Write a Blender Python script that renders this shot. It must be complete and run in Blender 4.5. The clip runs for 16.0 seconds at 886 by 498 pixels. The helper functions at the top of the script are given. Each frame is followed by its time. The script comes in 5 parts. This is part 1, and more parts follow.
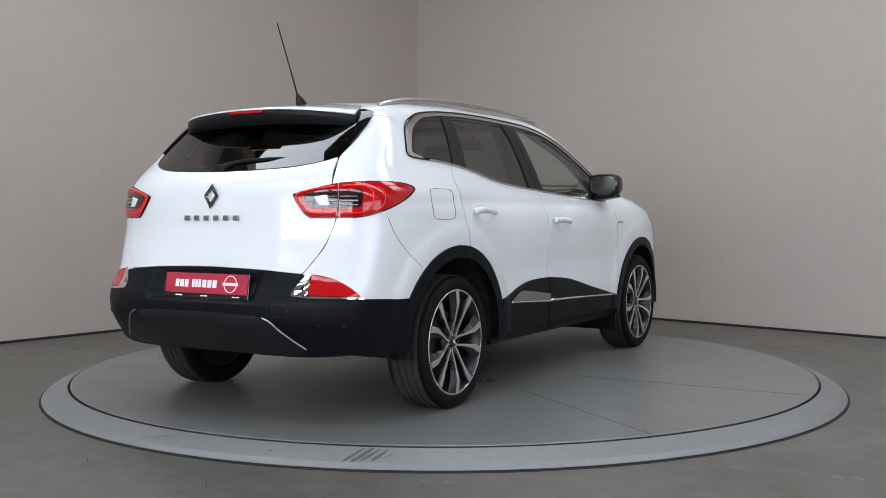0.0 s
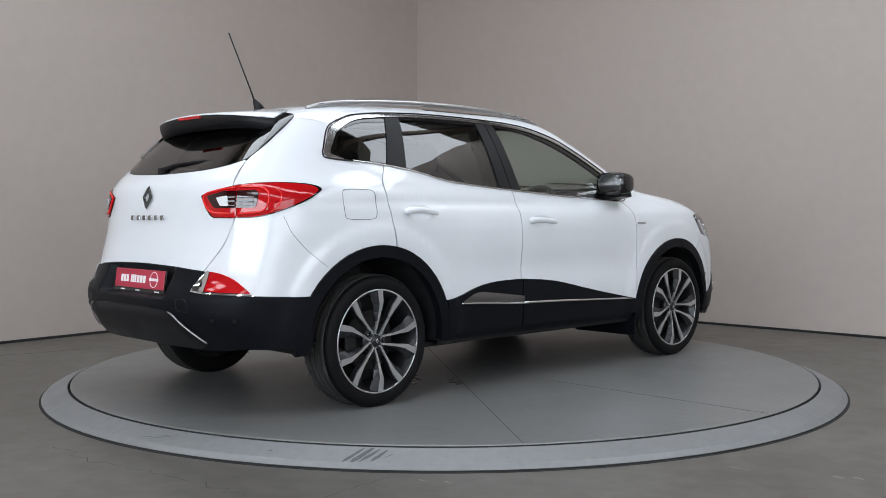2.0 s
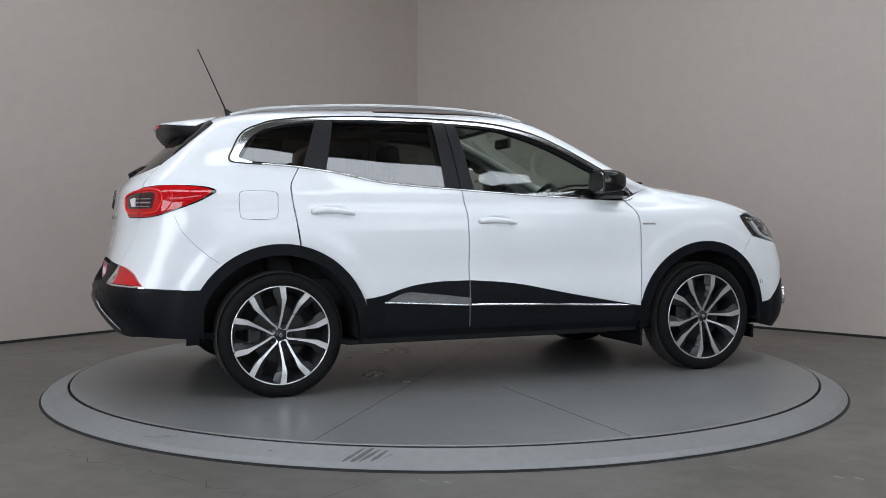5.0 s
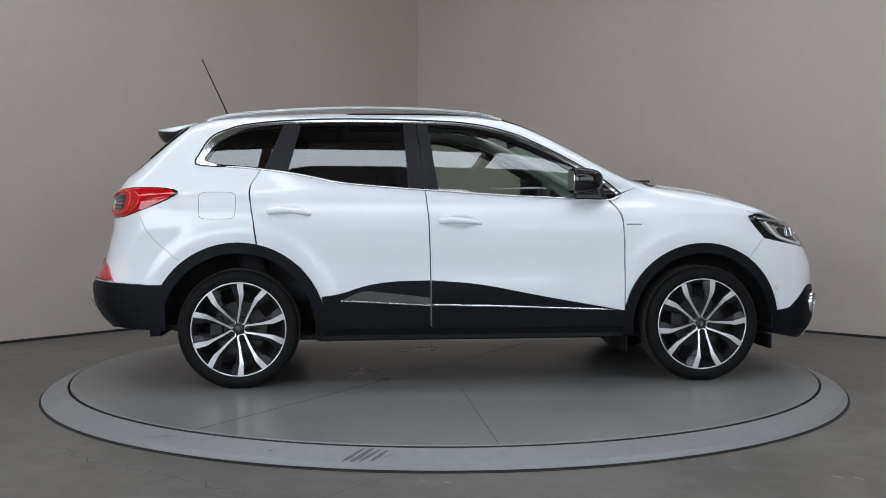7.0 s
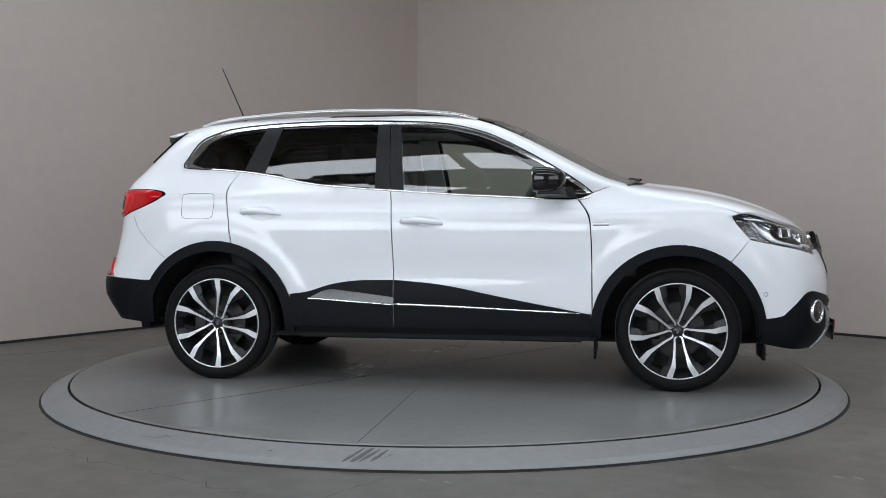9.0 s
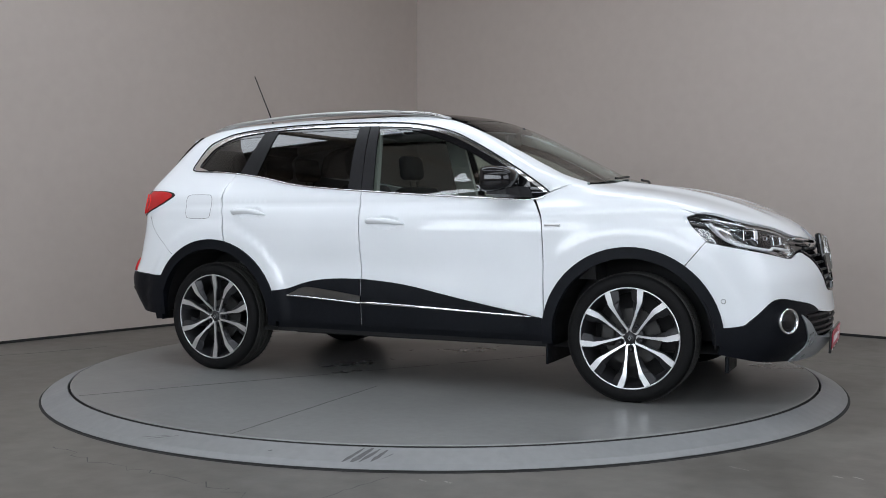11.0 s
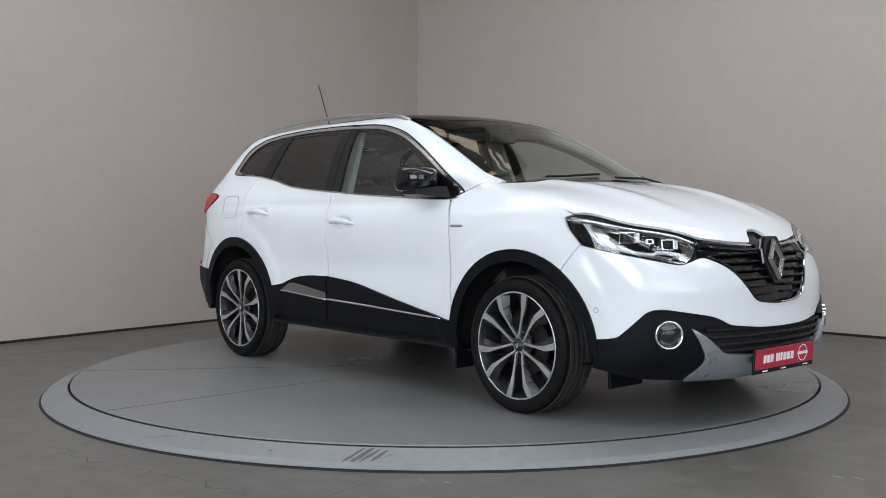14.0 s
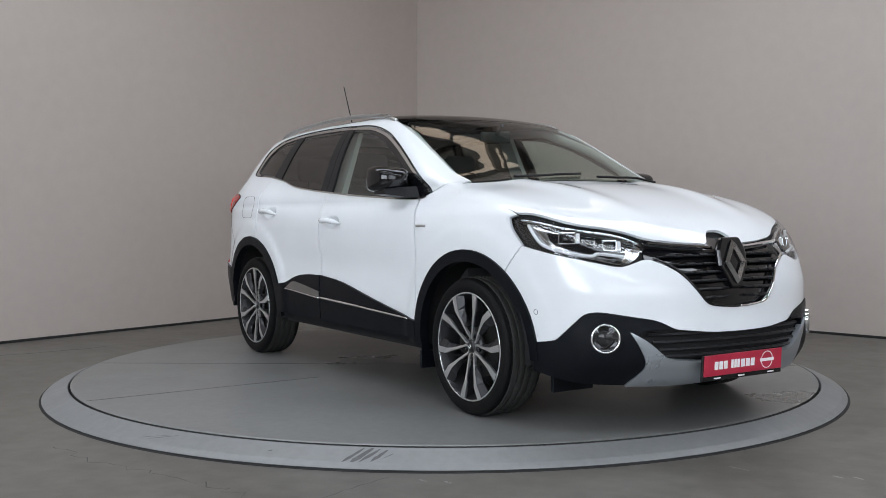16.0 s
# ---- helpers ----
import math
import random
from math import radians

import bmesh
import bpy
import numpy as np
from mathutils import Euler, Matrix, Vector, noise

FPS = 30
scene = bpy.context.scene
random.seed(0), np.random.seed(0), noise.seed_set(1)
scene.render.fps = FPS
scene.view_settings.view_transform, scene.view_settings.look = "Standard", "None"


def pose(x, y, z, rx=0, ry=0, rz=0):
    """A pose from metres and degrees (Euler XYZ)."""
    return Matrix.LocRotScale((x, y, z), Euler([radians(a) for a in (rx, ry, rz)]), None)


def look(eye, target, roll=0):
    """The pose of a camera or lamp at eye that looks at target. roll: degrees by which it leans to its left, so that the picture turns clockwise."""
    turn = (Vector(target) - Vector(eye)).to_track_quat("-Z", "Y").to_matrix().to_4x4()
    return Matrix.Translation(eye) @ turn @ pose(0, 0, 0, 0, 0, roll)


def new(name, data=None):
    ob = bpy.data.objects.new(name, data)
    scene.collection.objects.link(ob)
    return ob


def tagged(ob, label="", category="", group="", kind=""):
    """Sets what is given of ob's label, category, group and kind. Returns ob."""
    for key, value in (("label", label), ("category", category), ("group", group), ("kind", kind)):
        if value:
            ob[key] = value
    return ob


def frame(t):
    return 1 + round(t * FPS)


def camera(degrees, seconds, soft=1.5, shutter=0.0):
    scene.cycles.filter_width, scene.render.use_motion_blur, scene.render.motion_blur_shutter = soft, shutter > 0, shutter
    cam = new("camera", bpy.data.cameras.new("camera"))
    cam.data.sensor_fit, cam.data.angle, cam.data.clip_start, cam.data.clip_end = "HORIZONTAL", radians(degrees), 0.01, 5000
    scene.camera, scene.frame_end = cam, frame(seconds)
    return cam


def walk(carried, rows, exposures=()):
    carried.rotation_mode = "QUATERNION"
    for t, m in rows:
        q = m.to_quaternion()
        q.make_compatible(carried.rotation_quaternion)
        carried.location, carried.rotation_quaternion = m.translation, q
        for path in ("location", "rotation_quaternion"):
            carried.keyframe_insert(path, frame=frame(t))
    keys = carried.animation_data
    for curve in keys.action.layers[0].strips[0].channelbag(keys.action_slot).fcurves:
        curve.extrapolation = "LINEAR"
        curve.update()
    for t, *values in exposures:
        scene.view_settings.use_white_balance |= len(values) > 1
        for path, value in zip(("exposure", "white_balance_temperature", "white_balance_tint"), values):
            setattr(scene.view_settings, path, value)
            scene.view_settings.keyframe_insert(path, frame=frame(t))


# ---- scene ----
# camera on a tripod, the car turns before it on a turntable
cam = camera(47.78, 16.0, soft=0.9)
EYE = Vector((0.0, -6.432, 0.976))
AIM = EYE + Vector((math.sin(radians(-0.057)), math.cos(radians(-0.057)), -math.tan(radians(2.06)))) * 5.0
walk(cam, [(0.0, look(EYE, AIM, -0.12)), (16.0, look(EYE, AIM, -0.12))],
     exposures=[(0.0, -0.11), (3.0, -0.13), (4.2, -0.22), (6.3, -0.38), (7.5, -0.40), (9.2, -0.36), (11.3, -0.25), (12.5, -0.15), (16.0, -0.12)])

# ---- light: overcast daylight through the roof lights and the high window band ----
world = bpy.data.worlds.new("world")
scene.world = world
world.use_nodes = True
wn = world.node_tree.nodes
sky = wn.new("ShaderNodeTexSky")
sky.sky_type = "NISHITA"
sky.sun_disc = False
sky.sun_elevation = radians(40)
sky.sun_rotation = radians(200)
wn["Background"].inputs[1].default_value = 0.08
world.node_tree.links.new(sky.outputs[0], wn["Background"].inputs[0])

# room: a hall corner, walls meeting behind the turntable
CORNER = Vector((-0.32, 5.68, -0.075))
DIR_A = Vector((-0.6266, -0.7794, 0.0)).normalized()   # along the left-hand wall
DIR_B = Vector((0.7168, -0.6973, 0.0)).normalized()    # along the right-hand wall
LEN_A, LEN_B, HIGH = 15.0, 15.0, 5.2
FLOOR_Z = -0.075


# ---- materials ----
def material(name, base, rough=0.5, metal=0.0, coat=0.0, spec=0.5):
    m = bpy.data.materials.new(name)
    m.use_nodes = True
    b = m.node_tree.nodes["Principled BSDF"]
    b.inputs["Base Color"].default_value = (*base, 1)
    b.inputs["Roughness"].default_value = rough
    b.inputs["Metallic"].default_value = metal
    b.inputs["Coat Weight"].default_value = coat
    b.inputs["Specular IOR Level"].default_value = spec
    return m


def vary(m, dark, light, scale=4.0, detail=6.0, rough=None, bump=0.0, bump_scale=60.0, scale2=None, stretch=None, mix2=0.5):
    """Breaks the base colour up between two tones at two scales, the roughness and the relief with it."""
    nt = m.node_tree
    b = nt.nodes["Principled BSDF"]
    co = nt.nodes.new("ShaderNodeTexCoord")
    src = co.outputs["Object"]
    mp = nt.nodes.new("ShaderNodeMapping")
    mp.inputs["Location"].default_value = (3.17, 5.71, 2.43)
    mp.inputs["Rotation"].default_value = (0.21, 0.13, 0.4)
    if stretch:
        mp.inputs["Rotation"].default_value = (0, 0, 0)
        mp.inputs["Scale"].default_value = stretch
    nt.links.new(src, mp.inputs[0])
    src = mp.outputs[0]
    n1 = nt.nodes.new("ShaderNodeTexNoise")
    n1.inputs["Scale"].default_value, n1.inputs["Detail"].default_value = scale, detail
    n1.inputs["Roughness"].default_value = 0.62
    nt.links.new(src, n1.inputs["Vector"])
    n2 = nt.nodes.new("ShaderNodeTexNoise")
    n2.inputs["Scale"].default_value, n2.inputs["Detail"].default_value = (scale2 or scale * 14), 3.0
    nt.links.new(src, n2.inputs["Vector"])
    mx = nt.nodes.new("ShaderNodeMix")
    mx.data_type = "FLOAT"
    mx.inputs[0].default_value = mix2
    nt.links.new(n1.outputs["Fac"], mx.inputs[2])
    nt.links.new(n2.outputs["Fac"], mx.inputs[3])
    ramp = nt.nodes.new("ShaderNodeValToRGB")
    ramp.color_ramp.elements[0].position, ramp.color_ramp.elements[1].position = 0.32, 0.68
    ramp.color_ramp.elements[0].color, ramp.color_ramp.elements[1].color = (*dark, 1), (*light, 1)
    nt.links.new(mx.outputs[0], ramp.inputs[0])
    nt.links.new(ramp.outputs[0], b.inputs["Base Color"])
    if rough:
        rr = nt.nodes.new("ShaderNodeMapRange")
        rr.inputs["To Min"].default_value, rr.inputs["To Max"].default_value = rough
        rr.inputs["From Min"].default_value, rr.inputs["From Max"].default_value = 0.3, 0.7
        nt.links.new(n1.outputs["Fac"], rr.inputs[0])
        nt.links.new(rr.outputs[0], b.inputs["Roughness"])
    if bump:
        nb = nt.nodes.new("ShaderNodeTexNoise")
        nb.inputs["Scale"].default_value, nb.inputs["Detail"].default_value = bump_scale, 4.0
        nt.links.new(src, nb.inputs["Vector"])
        bp = nt.nodes.new("ShaderNodeBump")
        bp.inputs["Strength"].default_value, bp.inputs["Distance"].default_value = bump, 0.01
        nt.links.new(nb.outputs["Fac"], bp.inputs["Height"])
        nt.links.new(bp.outputs[0], b.inputs["Normal"])
    return m


def glass(name, tint, normal_gloss, rough=0.0):
    """Thin pane: a tinted see-through layer under a glossy surface."""
    m = bpy.data.materials.new(name)
    m.use_nodes = True
    nt = m.node_tree
    nt.nodes.remove(nt.nodes["Principled BSDF"])
    tr = nt.nodes.new("ShaderNodeBsdfTransparent")
    tr.inputs[0].default_value = (*tint, 1)
    gl = nt.nodes.new("ShaderNodeBsdfGlossy")
    gl.inputs["Roughness"].default_value = rough
    face = nt.nodes.new("ShaderNodeLayerWeight")
    face.inputs["Blend"].default_value = 0.5
    power = nt.nodes.new("ShaderNodeMath")
    power.operation = "POWER"
    power.inputs[1].default_value = 4.5
    nt.links.new(face.outputs["Facing"], power.inputs[0])
    fr = nt.nodes.new("ShaderNodeMapRange")
    fr.inputs["To Min"].default_value, fr.inputs["To Max"].default_value = normal_gloss, 1.0
    nt.links.new(power.outputs[0], fr.inputs[0])
    mx = nt.nodes.new("ShaderNodeMixShader")
    nt.links.new(fr.outputs[0], mx.inputs[0])
    nt.links.new(tr.outputs[0], mx.inputs[1])
    nt.links.new(gl.outputs[0], mx.inputs[2])
    nt.links.new(mx.outputs[0], nt.nodes["Material Output"].inputs[0])
    return m


PAINT = vary(material("pearl_white_paint", (0.79, 0.81, 0.83), 0.3, 0, 1.0, 0.08), (0.705, 0.73, 0.755), (0.745, 0.77, 0.795), 3.0, 2.0, None, 0.0, scale2=900)
PAINT.node_tree.nodes["Principled BSDF"].inputs["Coat Roughness"].default_value = 0.02
TRIM = vary(material("grained_black_plastic", (0.010, 0.0108, 0.0125), 0.5, spec=0.11), (0.0035, 0.0042, 0.0062), (0.006, 0.007, 0.0095), 5.0, 4.0, (0.36, 0.5), 0.10, 700)
SATIN = vary(material("satin_black_foil", (0.012, 0.012, 0.013), 0.36, spec=0.16), (0.009, 0.009, 0.010), (0.015, 0.015, 0.017), 6.0, 3.0, (0.32, 0.44))
GLOSS = material("gloss_black", (0.005, 0.005, 0.006), 0.05)
DARK = material("dark_inner_metal", (0.008, 0.008, 0.009), 0.8)
RUBBER = vary(material("tyre_rubber", (0.01, 0.01, 0.011), 0.7, spec=0.1), (0.005, 0.005, 0.0055), (0.009, 0.009, 0.009), 8.0, 4.0, (0.55, 0.75), 0.2, 220)
# tyre rubber in a paler tone: light on the tread put into the colour
TREAD = vary(material("lit_tread_rubber", (0.035, 0.034, 0.033), 0.8, spec=0.2), (0.024, 0.024, 0.024), (0.05, 0.048, 0.046), 18.0, 5.0, (0.7, 0.9), 0.2, 220)
CHROME = material("chrome", (0.82, 0.83, 0.84), 0.07, 1.0)
SILVER = vary(material("silver_paint", (0.40, 0.43, 0.46), 0.32, 0.7), (0.37, 0.40, 0.43), (0.43, 0.46, 0.49), 6.0, 3.0, (0.26, 0.36), scale2=700)
RAIL = vary(material("brushed_alloy", (0.45, 0.45, 0.45), 0.3, 0.9), (0.40, 0.40, 0.40), (0.5, 0.5, 0.5), 8.0, 3.0, (0.25, 0.36), stretch=(0.1, 8, 8))
ALLOY = vary(material("machined_alloy", (0.62, 0.63, 0.64), 0.3, 0.85), (0.60, 0.61, 0.62), (0.64, 0.65, 0.66), 9.0, 4.0, (0.27, 0.33))
GREY_RIM = vary(material("anthracite_rim_paint", (0.022, 0.022, 0.024), 0.35, 0.3), (0.018, 0.018, 0.020), (0.027, 0.027, 0.03), 9.0, 3.0, (0.28, 0.4))
DISC_IRON = vary(material("brake_iron", (0.018, 0.017, 0.016), 0.55, 0.3), (0.012, 0.0115, 0.011), (0.024, 0.023, 0.022), 20.0, 3.0, (0.4, 0.6))
FABRIC = vary(material("charcoal_seat_fabric", (0.03, 0.03, 0.032), 0.9), (0.02, 0.02, 0.022), (0.045, 0.045, 0.048), 20.0, 4.0, (0.8, 0.95), 0.3, 400)
DASH = vary(material("soft_grey_plastic", (0.04, 0.04, 0.042), 0.65), (0.03, 0.03, 0.032), (0.05, 0.05, 0.052), 12.0, 4.0, (0.55, 0.7), 0.15, 500)
HEADLINER = vary(material("pale_grey_lining", (0.42, 0.41, 0.39), 0.9), (0.40, 0.39, 0.37), (0.45, 0.44, 0.42), 12.0, 3.0, (0.85, 0.95))
PLATE_RED = vary(material("red_plate_film", (0.42, 0.02, 0.05), 0.35), (0.40, 0.016, 0.045), (0.46, 0.026, 0.06), 20.0, 3.0, (0.28, 0.4))
INK = material("white_print", (0.85, 0.85, 0.85), 0.5)
RED_LENS = material("red_lamp_lens", (0.44, 0.004, 0.007), 0.05, 0, 0.6, 0.3)
RED_DEEP = material("deep_red_lens", (0.02, 0.001, 0.002), 0.05, 0, 0.5)
LENS = glass("clear_polycarbonate", (0.93, 0.94, 0.95), 0.05)
GLASS_CLEAR = glass("green_tinted_glass", (0.71, 0.79, 0.75), 0.085)
GLASS_DARK = glass("privacy_glass", (0.14, 0.144, 0.147), 0.085)
GLASS_ROOF = glass("panorama_glass", (0.05, 0.05, 0.055), 0.06)
BRIGHT = material("satin_bright_trim", (0.66, 0.66, 0.66), 0.14, 1.0)
DARK_CHROME = material("dark_chrome", (0.30, 0.31, 0.32), 0.16, 1.0)
RED_GUIDE = material("bright_red_light_guide", (0.78, 0.02, 0.02), 0.2)
LAMP_WHITE = material("lamp_white", (0.7, 0.71, 0.73), 0.25)

WALL = vary(material("greige_wall_paint", (0.40, 0.353, 0.322), 0.85), (0.402, 0.352, 0.318), (0.428, 0.375, 0.340), 0.7, 5.0, (0.7, 0.9), 0.04, 90)
FLOOR = vary(material("polished_concrete", (0.125, 0.115, 0.102), 0.4), (0.066, 0.058, 0.050), (0.135, 0.126, 0.112), 0.8, 10.0, (0.30, 0.55), 0.03, 45, scale2=9, mix2=0.4)
PLATFORM = vary(material("grey_platform_paint", (0.145, 0.145, 0.14), 0.35), (0.134, 0.134, 0.129), (0.180, 0.181, 0.176), 0.9, 7.0, (0.25, 0.40), 0.0, 60, scale2=26, mix2=0.42)
RING = vary(material("grey_ramp_paint", (0.17, 0.173, 0.176), 0.42), (0.152, 0.155, 0.158), (0.188, 0.191, 0.194), 1.6, 8.0, (0.32, 0.5), 0.03, 60)
JOINT_AND_SHADE = material("dark_joint_and_shade", (0.012, 0.012, 0.012), 0.9)
STEEL = vary(material("brown_roof_steel", (0.2, 0.15, 0.11), 0.6), (0.17, 0.13, 0.1), (0.25, 0.19, 0.14), 3.0, 5.0, (0.5, 0.7))
ROOFING = vary(material("corrugated_sheet", (0.19, 0.175, 0.155), 0.7), (0.16, 0.148, 0.13), (0.22, 0.20, 0.178), 1.0, 4.0, (0.6, 0.8))


def daylight(name, colour, strength):
    """Daylight seen through a translucent sheet or a window."""
    m = bpy.data.materials.new(name)
    m.use_nodes = True
    b = m.node_tree.nodes["Principled BSDF"]
    b.inputs["Base Color"].default_value = (0.6, 0.62, 0.65, 1)
    b.inputs["Emission Color"].default_value = (*colour, 1)
    b.inputs["Emission Strength"].default_value = strength
    return m


DAY_ROOF = daylight("roof_light_sheet", (0.90, 0.97, 1.06), 5.6)
DAY_BRIGHT = daylight("clear_roof_light_sheet", (0.90, 0.97, 1.06), 7.0)
DAY_AGED = daylight("aged_roof_light_sheet", (1.0, 0.80, 0.60), 1.5)
DAY_SOUTH = daylight("window_daylight", (0.90, 0.97, 1.06), 8.0)
DAY_EAST = daylight("shaded_window_daylight", (0.90, 0.97, 1.06), 3.5)


# ---- mesh helpers ----
def mesh_ob(name, bm, mat, parent=None, label="", smooth=False):
    me = bpy.data.meshes.new(name)
    bm.normal_update()
    bm.to_mesh(me)
    bm.free()
    me.materials.append(mat)
    if smooth:
        for p in me.polygons:
            p.use_smooth = True
    ob = new(name, me)
    if parent is not None:
        ob.parent = parent
    if label:
        tagged(ob, label)
    return ob


def part(name, bm, mat, parent, label="", smooth=False):
    return mesh_ob(name, bm, mat, parent, label, smooth)


def box(bm, lo, hi, m=None, bevel=0.0, seg=2):
    r = bmesh.ops.create_cube(bm, size=1.0)
    vs = r["verts"]
    for v in vs:
        v.co = Vector([lo[i] + (v.co[i] + 0.5) * (hi[i] - lo[i]) for i in range(3)])
    if bevel:
        es = list({e for v in vs for e in v.link_edges})
        r2 = bmesh.ops.bevel(bm, geom=es, offset=bevel, segments=seg, affect="EDGES", profile=0.5)
        vs = list({v for v in r2["verts"]} | {v for v in vs if v.is_valid})
    if m is not None:
        bmesh.ops.transform(bm, matrix=m, verts=[v for v in vs if v.is_valid])
    return vs


def tube(bm, pts, r, n=8, flat=1.0, caps=True):
    """A round bar along points; r a number or one per point."""
    pts = [Vector(p) for p in pts]
    rings = []
    for i, p in enumerate(pts):
        d = (pts[min(i + 1, len(pts) - 1)] - pts[max(i - 1, 0)]).normalized()
        side = d.cross(Vector((0, 0, 1)))
        side = side.normalized() if side.length > 1e-4 else Vector((1, 0, 0))
        up = side.cross(d).normalized()
        rr = float(r[min(i, len(r) - 1)] if isinstance(r, (list, tuple)) else r)
        rings.append([bm.verts.new(p + rr * (math.cos(a) * side + flat * math.sin(a) * up)) for a in [2 * math.pi * k / n for k in range(n)]])
    for a, b in zip(rings, rings[1:]):
        for k in range(n):
            bm.faces.new((a[k], a[(k + 1) % n], b[(k + 1) % n], b[k]))
    if caps:
        bm.faces.new(rings[0][::-1])
        bm.faces.new(rings[-1])
    return bm


def lathe(bm, prof, n=48, axis="y", m=None):
    """Turns a profile of (radius, along) round an axis."""
    rings = []
    for r, t in prof:
        ring = []
        for k in range(n):
            a = 2 * math.pi * k / n
            co = (r * math.cos(a), t, r * math.sin(a)) if axis == "y" else (r * math.cos(a), r * math.sin(a), t)
            v = bm.verts.new(co)
            if m is not None:
                v.co = m @ v.co
            ring.append(v)
        rings.append(ring)
    for a, b in zip(rings, rings[1:]):
        for k in range(n):
            bm.faces.new((a[k], b[k], b[(k + 1) % n], a[(k + 1) % n]) if axis == "y" else (a[k], a[(k + 1) % n], b[(k + 1) % n], b[k]))
    return rings


# ---- the hall ----
def wall_slab(name, a, b, z0, z1, thick, mat, label):
    """An upright wall from a to b, its thickness to the right of that way."""
    d = (Vector(b) - Vector(a)).normalized()
    nrm = Vector((d.y, -d.x, 0)) * thick
    bm = bmesh.new()
    lo = [bm.verts.new((p.x, p.y, z0)) for p in (Vector(a), Vector(b), Vector(b) + nrm, Vector(a) + nrm)]
    hi = [bm.verts.new((v.co.x, v.co.y, z1)) for v in lo]
    bm.faces.new(lo[::-1]), bm.faces.new(hi)
    for i in range(4):
        bm.faces.new((lo[i], lo[(i + 1) % 4], hi[(i + 1) % 4], hi[i]))
    return tagged(mesh_ob(name, bm, mat), label, "wall", kind="structure")


P_A, P_B = CORNER + DIR_A * LEN_A, CORNER + DIR_B * LEN_B
P_C = CORNER + DIR_A * LEN_A + DIR_B * LEN_B
wall_slab("wall_west", P_A, CORNER, FLOOR_Z - 0.1, HIGH, -0.2, WALL, "smooth greige painted studio wall, slightly scuffed")
wall_slab("wall_north", CORNER, P_B, FLOOR_Z - 0.1, HIGH, -0.2, WALL, "smooth greige painted studio wall, slightly scuffed")
bm = bmesh.new()
bm.faces.new([bm.verts.new((p.x, p.y, FLOOR_Z)) for p in (CORNER - (DIR_A + DIR_B) * 0.3, P_A - DIR_B * 0.3 + DIR_A * 0.3, P_C + (DIR_A + DIR_B) * 0.3, P_B - DIR_A * 0.3 + DIR_B * 0.3)])
tagged(mesh_ob("floor", bm, FLOOR), "worn grey concrete floor with faint stains", "floor", kind="structure")


def glazed_wall(name, a, b, openings, z0, z1, pane, label):
    """A wall from a to b with window openings (from, to along the wall), glazed with mullions."""
    d = (b - a).normalized()
    inn = Vector((d.y, -d.x, 0))      # into the hall
    ln = (b - a).length
    bm = bmesh.new()
    frame_m = Matrix(((d.x, -inn.x, 0, a.x), (d.y, -inn.y, 0, a.y), (0, 0, 1, 0), (0, 0, 0, 1)))
    box(bm, (0, 0, FLOOR_Z - 0.1), (ln, 0.2, z0), frame_m)
    box(bm, (0, 0, z1), (ln, 0.2, HIGH), frame_m)
    cuts = [0.0] + [v for o in openings for v in o] + [ln]
    for u0, u1 in zip(cuts[0::2], cuts[1::2]):
        box(bm, (u0, 0, z0), (u1, 0.2, z1), frame_m)
    tagged(mesh_ob(name, bm, WALL), label, "wall", kind="structure")
    for u0, u1 in openings:
        bm = bmesh.new()
        box(bm, (u0, 0.14, z0), (u1, 0.16, z1), frame_m)
        win = tagged(mesh_ob("window_%s" % name[5:], bm, pane), "tall bright hall window with slim mullions", "window", kind="structure")
        n = int(round((u1 - u0) / 1.25))
        for k in range(n + 1):
            bm = bmesh.new()
            u = u0 + (u1 - u0) * k / n
            box(bm, (u - 0.035, 0.06, z0), (u + 0.035, 0.135, z1), frame_m)
            part("mullion", bm, STEEL, win)
        for z in (z0 + 0.03, z0 + (z1 - z0) * 0.36, z0 + (z1 - z0) * 0.7, z1 - 0.03):
            bm = bmesh.new()
            box(bm, (u0, 0.065, z - 0.025), (u1, 0.13, z + 0.025), frame_m)
            part("transom", bm, STEEL, win)


glazed_wall("wall_south", P_C, P_A, [(2.4, 13.2)], 1.2, 4.4, DAY_SOUTH, "greige painted hall wall with a window band")
glazed_wall("wall_east", P_B, P_C, [(3.5, 12.6)], 1.2, 4.4, DAY_EAST, "greige painted hall wall with a window band")
# near-black strips drawn in for the shadow line where wall meets floor
for nm, a, b in (("foot_shade_west", P_A, CORNER), ("foot_shade_north", CORNER, P_B)):
    d = (b - a).normalized()
    inn = Vector((d.y, -d.x, 0)) * 0.004
    wall_slab(nm, a + inn, b + inn, FLOOR_Z, FLOOR_Z + 0.022, -0.003, JOINT_AND_SHADE, "thin dark shadow strip at the foot of the wall")

# roof: corrugated sheet with translucent strips between brown steel beams
STRIPS = [(-9.6, -8.4), (-4.35, -3.5), (-0.8, 0.6), (2.45, 3.0)]
bm = bmesh.new()
edges = [-17.0] + [y for s in STRIPS for y in s] + [7.0]
for y0, y1 in zip(edges[0::2], edges[1::2]):
    n = int((y1 - y0) / 0.15)
    for k in range(n):
        ya, yb = y0 + (y1 - y0) * k / n, y0 + (y1 - y0) * (k + 1) / n
        za, zb = HIGH + 0.03 * (k % 2), HIGH + 0.03 * ((k + 1) % 2)
        bm.faces.new([bm.verts.new(c) for c in ((-12, ya, za), (-12, yb, zb), (12, yb, zb), (12, ya, za))])
